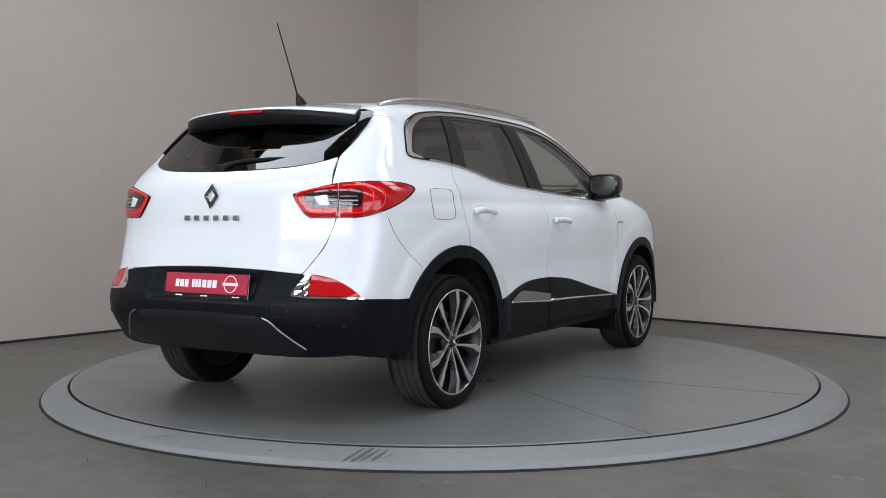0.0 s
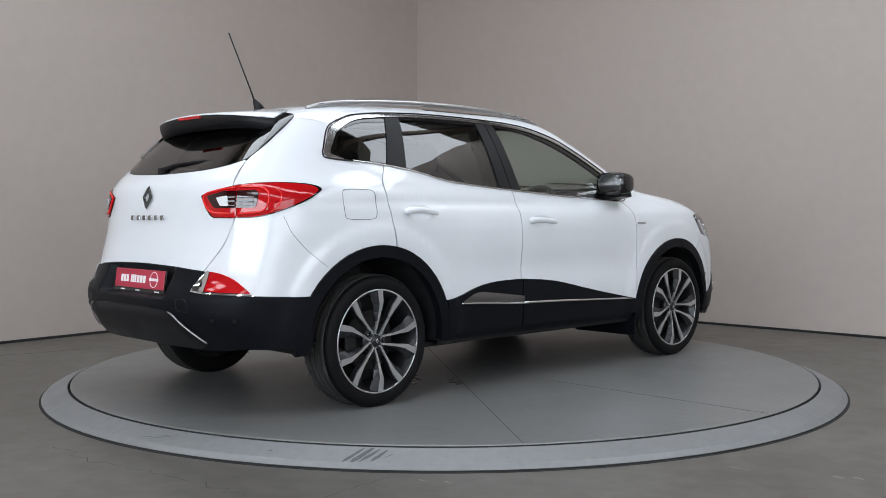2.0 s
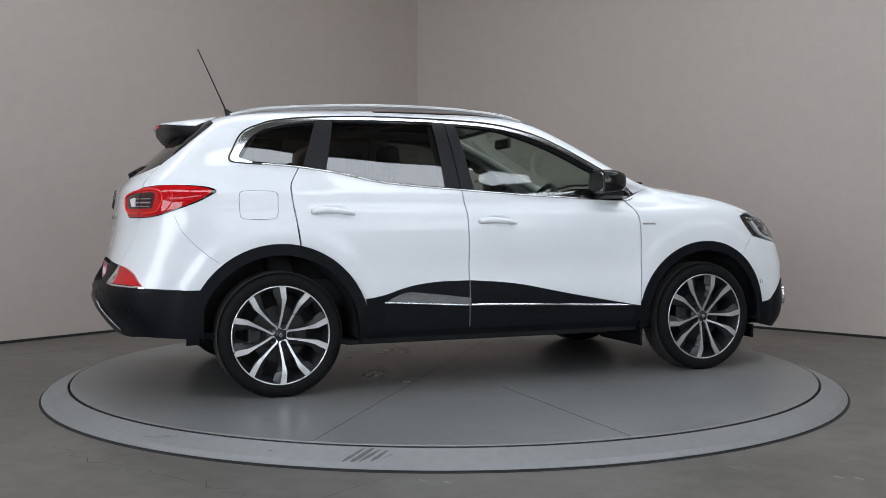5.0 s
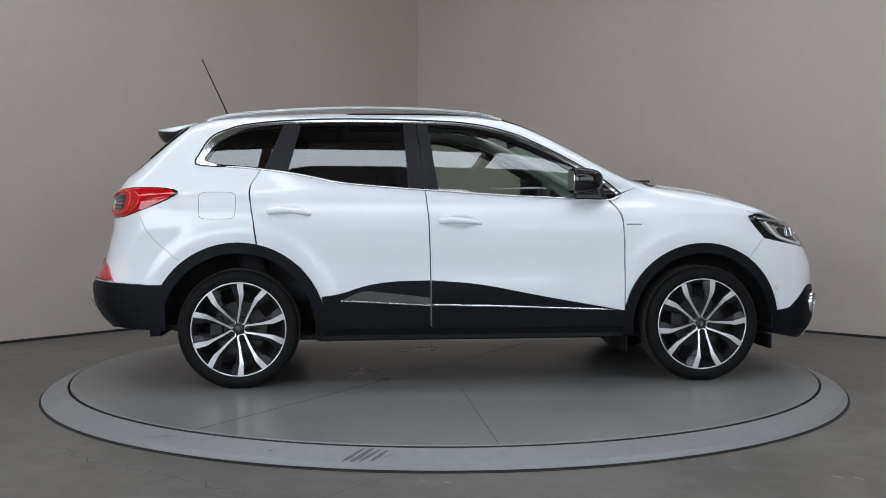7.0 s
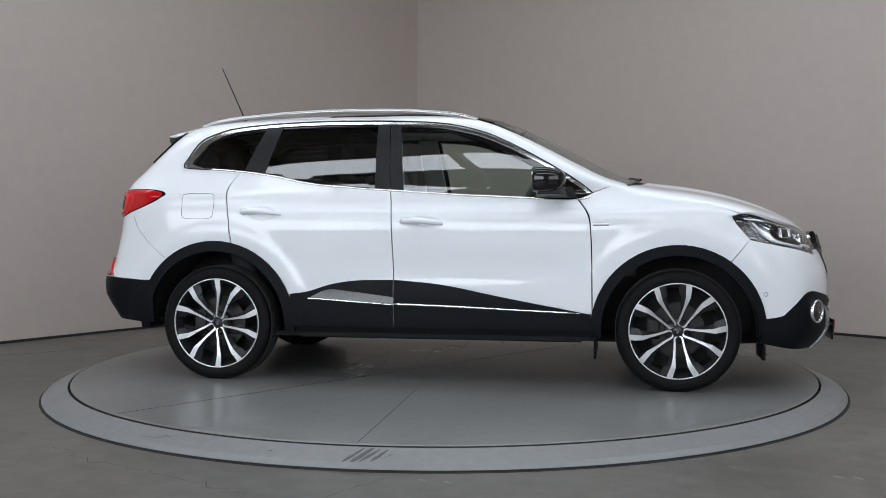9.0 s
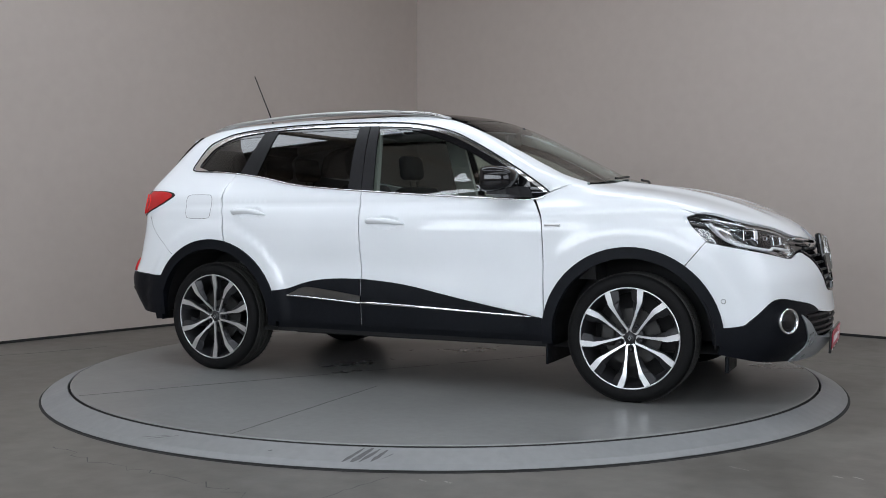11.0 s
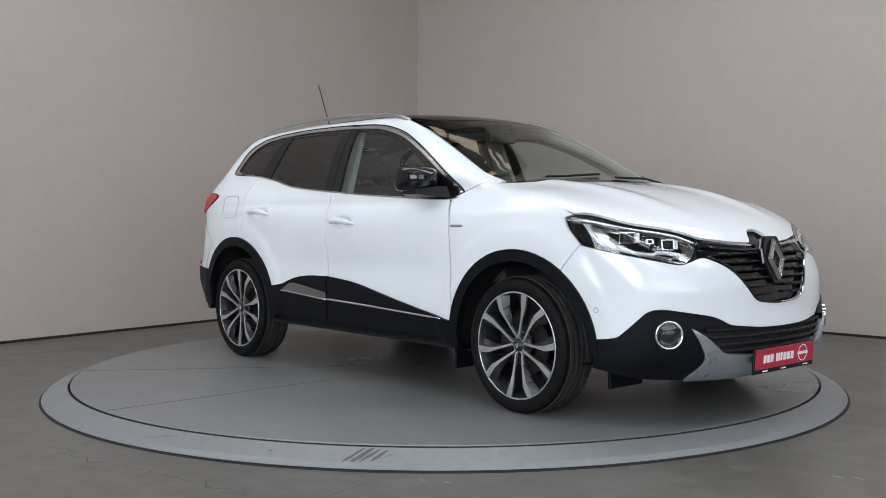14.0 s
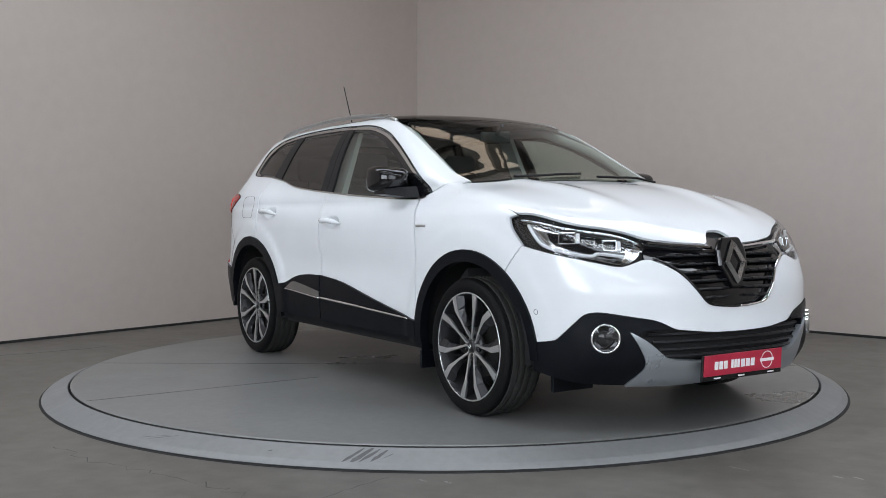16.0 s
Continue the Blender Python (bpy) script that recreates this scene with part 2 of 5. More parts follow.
for y0, y1 in STRIPS:
    for x0, x1 in ((-12, -7), (9, 12)):
        bm.faces.new([bm.verts.new(c) for c in ((x0, y0, HIGH), (x0, y1, HIGH), (x1, y1, HIGH), (x1, y0, HIGH))])
tagged(mesh_ob("ceiling", bm, ROOFING), "brown corrugated roof sheeting", "ceiling", kind="structure")
for i, (y0, y1) in enumerate(STRIPS):
    bm = bmesh.new()
    bm.faces.new([bm.verts.new(c) for c in ((-7, y0, HIGH), (-7, y1, HIGH), (9, y1, HIGH), (9, y0, HIGH))])
    tagged(mesh_ob("window_%d" % (i + 1), bm, (DAY_ROOF, DAY_BRIGHT, DAY_ROOF, DAY_AGED)[i]), "translucent roof light strip glowing with daylight", "roof light", kind="structure")
for i in range(8):
    x = -8.4 + i * 2.4
    bm = bmesh.new()
    box(bm, (x - 0.06, -17, HIGH - 0.26), (x + 0.06, 7, HIGH - 0.02), bevel=0.01, seg=1)
    tagged(mesh_ob("roof_beam", bm, STEEL), "brown painted steel roof beam", "beam", kind="structure")

for k in range(20):      # sheet laps across the aged strip
    x = -6.6 + k * 0.8
    bm = bmesh.new()
    box(bm, (x - 0.03, 2.44, HIGH - 0.02), (x + 0.03, 3.01, HIGH - 0.004))
    tagged(mesh_ob("trim_lap", bm, STEEL), "narrow brown lap strip across the aged roof light", "roof light trim", kind="structure")

# ---- turntable: a painted disc in a sloping ring ----
R_IN, R_OUT = 2.278, 2.419
bm = bmesh.new()
lathe(bm, [(0.0, 0.0), (0.6, 0.0), (1.2, 0.0), (1.8, 0.0), (R_IN - 0.018, 0.0), (R_IN - 0.012, -0.003)], 160, "z")
bmesh.ops.remove_doubles(bm, verts=bm.verts, dist=1e-5)
table = tagged(mesh_ob("turntable_disc", bm, PLATFORM, smooth=False), "flat grey painted turntable disc with faint seams", "turntable")
for a, r0, r1 in ((-125.2, 0.05, R_IN - 0.03), (-89.4, 0.9, R_IN - 0.03), (54.8, 0.05, R_IN - 0.03), (90.6, 0.9, R_IN - 0.03)):
    bm = bmesh.new()
    box(bm, (r0, -0.0010, 0.0002), (r1, 0.0010, 0.0010))
    s = part("seam", bm, JOINT_AND_SHADE, table, "thin dark seam")
    s.matrix_basis = pose(0, 0, 0, 0, 0, a)
bm = bmesh.new()
lathe(bm, [(R_IN, -0.05), (R_IN, -0.009), (R_IN + 0.004, -0.006), (R_OUT - 0.03, -0.046), (R_OUT - 0.004, -0.062), (R_OUT, -0.066)], 160, "z")
ring = tagged(mesh_ob("turntable_ring", bm, RING, smooth=False), "fixed grey painted ring sloping from the disc to the floor", "turntable")
bm = bmesh.new()
lathe(bm, [(R_OUT, -0.066), (R_OUT + 0.001, FLOOR_Z + 0.002), (R_OUT + 0.012, FLOOR_Z + 0.002), (R_OUT + 0.013, FLOOR_Z)], 160, "z")
part("floor_joint", bm, JOINT_AND_SHADE, ring, "dark joint where the ring meets the floor")
bm = bmesh.new()
lathe(bm, [(R_IN - 0.012, -0.003), (R_IN - 0.011, -0.05)], 160, "z")
part("disc_edge", bm, JOINT_AND_SHADE, table, "dark edge of the disc")
bm = bmesh.new()
lathe(bm, [(R_IN - 0.03, -0.048), (R_IN + 0.01, -0.048)], 160, "z")
part("gap_bottom", bm, JOINT_AND_SHADE, ring, "dark gap round the disc")



def on_ring(r):
    return -0.006 - (r - R_IN - 0.004) * 0.040 / (R_OUT - R_IN - 0.034)


SCUFF = vary(material("rubber_scuff", (0.06, 0.06, 0.061), 0.7), (0.04, 0.04, 0.04), (0.115, 0.115, 0.117), 30.0, 5.0, (0.6, 0.8))
PALE = vary(material("pale_scrape", (0.3, 0.29, 0.27), 0.8), (0.24, 0.23, 0.21), (0.36, 0.35, 0.33), 40.0, 5.0, (0.7, 0.9))
rnd = random.Random(4)
for a0, slant, ln, wd in ((-98.4, 0.05, 0.11, 0.013), (-97.5, 0.05, 0.11, 0.020), (-96.7, 0.05, 0.10, 0.012), (-95.9, 0.04, 0.09, 0.013), (-95.2, 0.03, 0.04, 0.003), (-108.2, 0.01, 0.012, 0.008), (-121.0, 0.10, 0.06, 0.007), (-122.0, 0.10, 0.05, 0.006)):
    bm = bmesh.new()
    pts_l, pts_r = [], []
    for k in range(9):
        t = k / 8
        r = R_IN + 0.012 + (0.11 - ln) * 0.5 + ln * t * 0.9
        a = radians(a0) - slant * t / 1.0 * 0.6
        w = wd * (0.35 + 0.65 * math.sin(math.pi * t)) * rnd.uniform(0.6, 1.1) / r
        pts_l.append(bm.verts.new((r * math.cos(a - w), r * math.sin(a - w), on_ring(r) + 0.0008)))
        pts_r.append(bm.verts.new((r * math.cos(a + w), r * math.sin(a + w), on_ring(r) + 0.0008)))
    for k in range(8):
        bm.faces.new((pts_l[k], pts_l[k + 1], pts_r[k + 1], pts_r[k]))
    bmesh.ops.recalc_face_normals(bm, faces=bm.faces)
    part("scuff_mark", bm, SCUFF, ring, "dark rubber scuff")
floor_ob = bpy.data.objects["floor"]


def floor_line(name, pts, w, mat, label, jitter=0.012):
    """A crack or scrape lying on the floor."""
    line = []
    for (x0, y0), (x1, y1) in zip(pts, pts[1:]):
        for k in range(8):
            line.append((x0 + (x1 - x0) * k / 8 + rnd.uniform(-jitter, jitter), y0 + (y1 - y0) * k / 8 + rnd.uniform(-jitter, jitter)))
    bm = bmesh.new()
    vl, vr = [], []
    for (x0, y0), (x1, y1) in zip(line, line[1:] + [line[-1]]):
        d = Vector((x1 - x0, y1 - y0))
        d = d.normalized() if d.length else Vector((1, 0))
        ww = w * rnd.uniform(0.4, 1.2)
        vl.append(bm.verts.new((x0 - d.y * ww, y0 + d.x * ww, FLOOR_Z + 0.0008)))
        vr.append(bm.verts.new((x0 + d.y * ww, y0 - d.x * ww, FLOOR_Z + 0.0008)))
    for k in range(len(vl) - 1):
        bm.faces.new((vl[k], vr[k], vr[k + 1], vl[k + 1]))
    bmesh.ops.recalc_face_normals(bm, faces=bm.faces)
    part(name, bm, mat, floor_ob, label)


floor_line("crack", [(-0.60, -3.0), (-0.44, -2.76), (-0.2, -2.44)], 0.0022, SCUFF, "fine crack in the concrete")
floor_line("crack", [(-1.75, -1.95), (-1.45, -2.25), (-1.15, -2.45), (-0.85, -2.65), (-0.62, -2.85)], 0.003, SCUFF, "fine wandering crack in the concrete", 0.03)
floor_line("crack", [(2.35, 0.75), (2.7, 0.55), (3.1, 0.2)], 0.003, SCUFF, "fine crack in the concrete")
floor_line("crack", [(-3.9, 0.5), (-3.2, 1.0), (-2.6, 1.5)], 0.012, SCUFF, "dark stain along a floor joint", 0.03)
for x, y in ((1.18, -2.33), (1.21, -2.36), (1.62, -2.50), (1.75, -2.55), (1.55, -2.48), (-0.10, -2.52), (0.0, -2.55)):
    floor_line("scrape", [(x, y), (x + 0.03, y - 0.035)], 0.007, PALE, "pale scrape on the concrete", 0.004)

# ---- the car: one smooth surface, cut into panels ----
# car space: x forward from the middle of the wheelbase, y to the car's left, z up from the ground
def curve(x, pts):
    """Smooth cubic through the points (x, value), monotone in x."""
    px = np.array([p[0] for p in pts], float)
    py = np.array([p[1] for p in pts], float)
    h = np.diff(px)
    s = np.diff(py) / h
    m = np.empty(len(px))
    m[1:-1] = np.where(s[:-1] * s[1:] > 0, 2 * s[:-1] * s[1:] / np.where(s[:-1] + s[1:] == 0, 1, s[:-1] + s[1:]), 0)
    m[0], m[-1] = s[0], s[-1]
    x = np.clip(x, px[0] - 1.0, px[-1] + 1.0)
    i = np.clip(np.searchsorted(px, x) - 1, 0, len(px) - 2)
    t = (x - px[i]) / h[i]
    low, high = t < 0, t > 1
    tc = np.clip(t, 0, 1)
    v = (2 * tc**3 - 3 * tc**2 + 1) * py[i] + (tc**3 - 2 * tc**2 + tc) * h[i] * m[i] + (3 * tc**2 - 2 * tc**3) * py[i + 1] + (tc**3 - tc**2) * h[i] * m[i + 1]
    return v + np.where(low, t * h[i] * m[i], 0) + np.where(high, (t - 1) * h[i] * m[i + 1], 0)


def smax(a, b, k):
    return 0.5 * (a + b + np.sqrt((a - b) ** 2 + k * k))


TOP = [(-2.3, 1.40), (-1.9, 1.495), (-1.7, 1.53), (-1.5, 1.555), (-1.3, 1.572), (-0.9, 1.588), (-0.5, 1.595), (-0.2, 1.595), (0.05, 1.588), (0.2, 1.572), (0.35, 1.53), (0.534, 1.449), (0.7, 1.365), (0.884, 1.269), (1.03, 1.198), (1.12, 1.171), (1.23, 1.149), (1.4, 1.125), (1.56, 1.096), (1.825, 1.026), (2.05, 0.95), (2.15, 0.895), (2.3, 0.78)]
SECTION = [(0.15, -0.085), (0.25, -0.04), (0.35, -0.02), (0.5, -0.012), (0.7, -0.004), (0.88, 0.0), (0.97, -0.012), (1.05, -0.04), (1.12, -0.072), (1.25, -0.122), (1.4, -0.19), (1.5, -0.25), (1.6, -0.33)]
PLAN = [(-2.3, 0.78), (-2.0, 0.838), (-1.6, 0.882), (-1.2, 0.894), (-0.6, 0.895), (0.0, 0.9), (0.6, 0.898), (1.2, 0.892), (1.6, 0.868), (1.9, 0.825), (2.2, 0.76)]
NOSE = [(0.15, 2.085), (0.25, 2.195), (0.33, 2.238), (0.42, 2.247), (0.52, 2.236), (0.62, 2.232), (0.72, 2.206), (0.80, 2.17), (0.88, 2.12), (0.95, 2.06), (1.1, 1.85)]
TAIL = [(0.15, 1.98), (0.25, 2.08), (0.36, 2.145), (0.44, 2.20), (0.5, 2.228), (0.56, 2.232), (0.61, 2.212), (0.66, 2.183), (0.72, 2.163), (0.8, 2.143), (0.9, 2.12), (1.03, 2.107), (1.1, 2.092), (1.16, 2.055), (1.23, 1.98), (1.35, 1.853), (1.5, 1.70), (1.6, 1.60)]


def body(x, y, z):
    """Below nought inside the car's skin, above outside."""
    ay = np.abs(y)
    haunch = sum(h / (1 + np.exp(np.clip((np.hypot(x - c, z - 0.36) - 0.555) / 0.011, -40, 40))) for c, h in ((-1.323, 0.013), (1.323, 0.009)))
    scallop = -0.014 * np.exp(-(((z - 0.66) / 0.10) ** 2)) * np.exp(-((x / 0.85) ** 4))
    waist = -0.012 * np.exp(-(((z - 1.03) / 0.035) ** 2)) * np.exp(-(((x + 0.1) / 1.6) ** 6))
    aft = 1 / (1 + np.exp(np.clip((x + 1.12) / 0.07, -40, 40)))
    fore = 1 / (1 + np.exp(np.clip(-(x - 0.68) / 0.06, -40, 40))) / (1 + np.exp(np.clip((x - 1.12) / 0.06, -40, 40)))
    shoulder = aft * (0.032 * np.exp(-(((z - 1.075) / 0.10) ** 2))) - 0.05 * fore * np.exp(-(((z - 1.09) / 0.06) ** 2))
    side = ay - (curve(x, PLAN) + curve(z, SECTION) + (haunch + scallop + waist + shoulder))
    crown = curve(x + 0.10 * (ay / 0.75) ** 2 * np.exp(-(((x - 0.6) / 0.6) ** 4)), TOP) - 0.03 * (ay / 0.7) ** 2
    top = z - crown - 0.016 * np.exp(-(((ay - 0.45 + 0.1 * (x - 1.0)) / 0.09) ** 2)) * np.exp(-(((x - 1.5) / 0.45) ** 4))
    front = x - (curve(z, NOSE) - 0.285 * (ay / 0.9) ** 2.2)
    rear = -x - (curve(z, TAIL) - 0.235 * (ay / 0.9) ** 3.2)
    f = smax(side, top, 0.045)
    f = smax(f, front, 0.10)
    f = smax(f, rear, 0.085)
    return smax(f, 0.19 - z, 0.02)


def cast(o, d, far=3.0):
    """Where rays from inside (o, along d) leave the skin."""
    lo, hi = np.zeros(len(o)), np.full(len(o), far)
    for _ in range(36):
        mid = 0.5 * (lo + hi)
        p = o + d * mid[:, None]
        inside = body(p[:, 0], p[:, 1], p[:, 2]) < 0
        lo, hi = np.where(inside, mid, lo), np.where(inside, hi, mid)
    return o + d * lo[:, None]


def skin_normal(p):
    e = 1e-3
    g = np.stack([body(p[:, 0] + (i == 0) * e, p[:, 1] + (i == 1) * e, p[:, 2] + (i == 2) * e) - body(p[:, 0] - (i == 0) * e, p[:, 1] - (i == 1) * e, p[:, 2] - (i == 2) * e) for i in range(3)], 1)
    return g / np.linalg.norm(g, axis=1, keepdims=True)


# charts: how a flat outline lies on the skin
def chart_side(uv):          # u = x, v = z, on the car's right side
    o = np.stack([uv[:, 0], 0 * uv[:, 0], uv[:, 1]], 1)
    return cast(o, np.tile((0.0, -1.0, 0.0), (len(o), 1)))


def chart_top(uv):           # u = x, v = y
    o = np.stack([uv[:, 0], uv[:, 1], 0 * uv[:, 0] + 0.6], 1)
    return cast(o, np.tile((0.0, 0.0, 1.0), (len(o), 1)))


def chart_rear(uv):          # u = y, v = z
    o = np.stack([0 * uv[:, 0] - 1.0, uv[:, 0], uv[:, 1]], 1)
    return cast(o, np.tile((-1.0, 0.0, 0.0), (len(o), 1)))


def chart_front(uv):
    o = np.stack([0 * uv[:, 0] + 0.9, uv[:, 0], uv[:, 1]], 1)
    return cast(o, np.tile((1.0, 0.0, 0.0), (len(o), 1)))


def chart_wrap(xc):          # u = angle round an upright axis at xc, v = z
    def chart(uv):
        o = np.stack([0 * uv[:, 0] + xc, 0 * uv[:, 0], uv[:, 1]], 1)
        return cast(o, np.stack([np.sin(uv[:, 0]), -np.cos(uv[:, 0]), 0 * uv[:, 0]], 1))
    return chart


def chart_roll(uv):          # u = x, v = angle in the cross-section, 0 level to the right, 90 degrees up
    o = np.stack([uv[:, 0], 0 * uv[:, 0], 0 * uv[:, 0] + 1.0], 1)
    return cast(o, np.stack([0 * uv[:, 1], -np.cos(uv[:, 1]), np.sin(uv[:, 1])], 1))


REAR_AXIS, FRONT_AXIS = -1.0, 1.0


def S(x, z):                 # a point on the right side, for a wrap outline
    return tuple(chart_side(np.array([[x, z]]))[0])


def Q(y, z):                 # a point on the back
    return tuple(chart_rear(np.array([[y, z]]))[0])


def N(y, z):                 # a point on the nose
    return tuple(chart_front(np.array([[y, z]]))[0])


def wrapped(pts, xc):
    """Outline points in space (with a rounding radius) to wrap coordinates."""
    return [(math.atan2(p[0][0] - xc, -p[0][1]), p[0][2], p[1]) for p in pts]


def rolled(pts):
    return [(x, math.atan2(S(x, z)[2] - 1.0, -S(x, z)[1]), r) for x, z, r in pts]


def outline(pts, step):
    """Polygon with rounded corners (u, v, radius), cut to short edges."""
    n, out = len(pts), []
    for i in range(n):
        p, a, b = Vector(pts[i][:2]), Vector(pts[i - 1][:2]), Vector(pts[(i + 1) % n][:2])
        r = pts[i][2] if len(pts[i]) > 2 else 0.0
        if r <= 0:
            out.append(p)
            continue
        ra, rb = min(r, 0.49 * (a - p).length), min(r, 0.49 * (b - p).length)
        p0, p1 = p + (a - p).normalized() * ra, p + (b - p).normalized() * rb
        for k in range(7):
            t = k / 6
            out.append(p0 * (1 - t) ** 2 + p * 2 * t * (1 - t) + p1 * t * t)
    res = []
    for i in range(len(out)):
        a, b = out[i], out[(i + 1) % len(out)]
        ln = (b - a).length
        if ln < 1e-5:
            continue
        for k in range(max(1, int(math.ceil(ln / step)))):
            res.append(a.lerp(b, k / max(1, int(math.ceil(ln / step)))))
    return res


from mathutils.geometry import delaunay_2d_cdt


def inside_poly(px, py, poly):
    c = np.zeros(len(px), bool)
    n = len(poly)
    for i in range(n):
        x0, y0, x1, y1 = poly[i].x, poly[i].y, poly[(i + 1) % n].x, poly[(i + 1) % n].y
        if y0 == y1:
            continue
        c ^= ((y0 > py) != (y1 > py)) & (px < (x1 - x0) * (py - y0) / (y1 - y0) + x0)
    return c


def panel(name, pts, chart, mat, parent, label="", step=0.03, lift=0.0, thick=0.014, cut=None, mirror=False, bulge=0.0, relief=None, fine=None):
    """A skin panel: the outline laid on the car's surface, its rim folded inwards. cut keeps the points for which it is true."""
    loop = outline(pts, step)
    us, vs = [p.x for p in loop], [p.y for p in loop]
    gu = np.arange(min(us) + step * 0.5, max(us), step)
    gv = np.arange(min(vs) + step * 0.43, max(vs), step)
    g = np.array([(u + (0.25 if j % 2 else -0.25) * step, v) for j, v in enumerate(gv) for u in gu]) if len(gu) * len(gv) else np.zeros((0, 2))
    if fine:
        u0, u1, v0, v1, fs = fine
        g = g[~((g[:, 0] > u0) & (g[:, 0] < u1) & (g[:, 1] > v0) & (g[:, 1] < v1))]
        fg = np.array([(u, v) for v in np.arange(v0, v1 + fs / 2, fs) for u in np.arange(u0, u1 + fs / 2, fs)])
        g = np.concatenate([g, fg])
    if len(g):
        ok = inside_poly(g[:, 0], g[:, 1], loop)
        la = np.array([(p.x, p.y) for p in loop])
        dist = np.array([np.min(np.hypot(la[:, 0] - q[0], la[:, 1] - q[1])) for q in g]) if len(g) else np.zeros(0)
        g = g[ok & (dist > 0.5 * step)]
    verts = loop + [Vector((float(a), float(b))) for a, b in g]
    nl = len(loop)
    cv, ce, cf, *_ = delaunay_2d_cdt(verts, [], [list(range(nl))], 1, 1e-6)
    uv = np.array([(v.x, v.y) for v in cv])
    p = chart(uv)
    nr = skin_normal(p)
    h = np.full(len(p), lift)
    tri = [list(f) for f in cf]
    count = {}
    for f in tri:
        for a, b in zip(f, f[1:] + f[:1]):
            count[(a, b)] = 1
    border = [(a, b) for (a, b) in count if (b, a) not in count]
    if bulge:
        bi = np.array(sorted({a for a, b in border}))
        db = np.array([np.min(np.linalg.norm(p[bi] - q, axis=1)) for q in p])
        h = h + bulge * np.minimum(1.0, db / 0.03) ** 0.5 if bulge > 0 else h + bulge * np.minimum(1.0, db / 0.03)
    if relief is not None:
        e = 2e-3
        sheets = []
        for du, dv in ((0, 0), (e, 0), (0, e)):
            q = chart(uv + (du, dv))
            sheets.append(q + skin_normal(q) * (lift + relief(q))[:, None])
        cr = np.cross(sheets[1] - sheets[0], sheets[2] - sheets[0])
        cr = cr / np.linalg.norm(cr, axis=1, keepdims=True)
        p, nr = sheets[0], np.where(np.sum(cr * nr, 1)[:, None] < 0, -cr, cr)
    else:
        p = p + nr * h[:, None]
    # which way round the faces lie
    f0 = tri[len(tri) // 2]
    gn = np.cross(p[f0[1]] - p[f0[0]], p[f0[2]] - p[f0[0]])
    flip = (gn @ nr[f0[0]] < 0) != mirror
    if mirror:
        p, nr = p * (1, -1, 1), nr * (1, -1, 1)
    if flip:
        tri = [f[::-1] for f in tri]
        border = [(b, a) for a, b in border]
    co, faces, normals = [tuple(q) for q in p], list(tri), [tuple(q) for q in nr]
    for a, b in border:
        t = p[b] - p[a]
        out = np.cross(t, nr[a])
        ln = np.linalg.norm(out)
        out = out / ln if ln > 1e-9 else nr[a]
        k = len(co)
        co += [tuple(p[a]), tuple(p[b]), tuple(p[b] - nr[b] * thick), tuple(p[a] - nr[a] * thick)]
        normals += [tuple(out)] * 4
        faces.append((k + 3, k + 2, k + 1, k))
    me = bpy.data.meshes.new(name)
    me.from_pydata(co, [], faces)
    me.materials.append(mat)
    for poly in me.polygons:
        poly.use_smooth = True
    if not bulge:
        me.normals_split_custom_set_from_vertices(normals)
    ob = new(name, me)
    ob.parent = parent
    if label:
        tagged(ob, label)
    return ob


def both(name, pts, chart, mat, parent, label="", **kw):
    return [panel(name, pts, chart, mat, parent, label, mirror=m, **kw) for m in (False, True)]


car = tagged(new("car"), "pearl white compact SUV with black cladding on the turntable", "car")
RW, FW = Vector((-1.323, 0, 0.332)), Vector((1.323, 0, 0.332))
wrap_r, wrap_f = chart_wrap(REAR_AXIS), chart_wrap(FRONT_AXIS)


def arc(c, r, a0, a1, n=12):
    return [(c.x + r * math.cos(radians(a0 + (a1 - a0) * k / n)), c.z + r * math.sin(radians(a0 + (a1 - a0) * k / n)), 0) for k in range(n + 1)]
# ---- the car's skin, panel by panel ----
def M(p):
    return (p[0], -p[1], p[2])


def sym(pts):
    """A half outline (right side, ending at the middle) and its mirror image."""
    return pts + [(M(p), r) for p, r in pts[::-1] if abs(p[1]) > 1e-6]


def sym2(pts):
    return pts + [(-p[0], *p[1:]) for p in pts[::-1] if abs(p[0]) > 1e-6]


def sym_top(pts):
    return pts + [(p[0], -p[1], *p[2:]) for p in pts[::-1] if abs(p[1]) > 1e-6]


def rolls(pts):
    return [(p[0], math.atan2(p[2] - 1.0, -p[1]), r) for p, r in pts]


R_REAR, R_FRONT = 0.485, 0.47


def cupped(xc, zc):
    """The shallow finger recess behind a door handle."""
    def relief(p):
        r2 = ((p[:, 0] - xc) / 0.092) ** 2 + ((p[:, 2] - zc) / 0.040) ** 2
        return -0.020 * np.clip(1 - r2, 0, 1) ** 1.2
    return relief



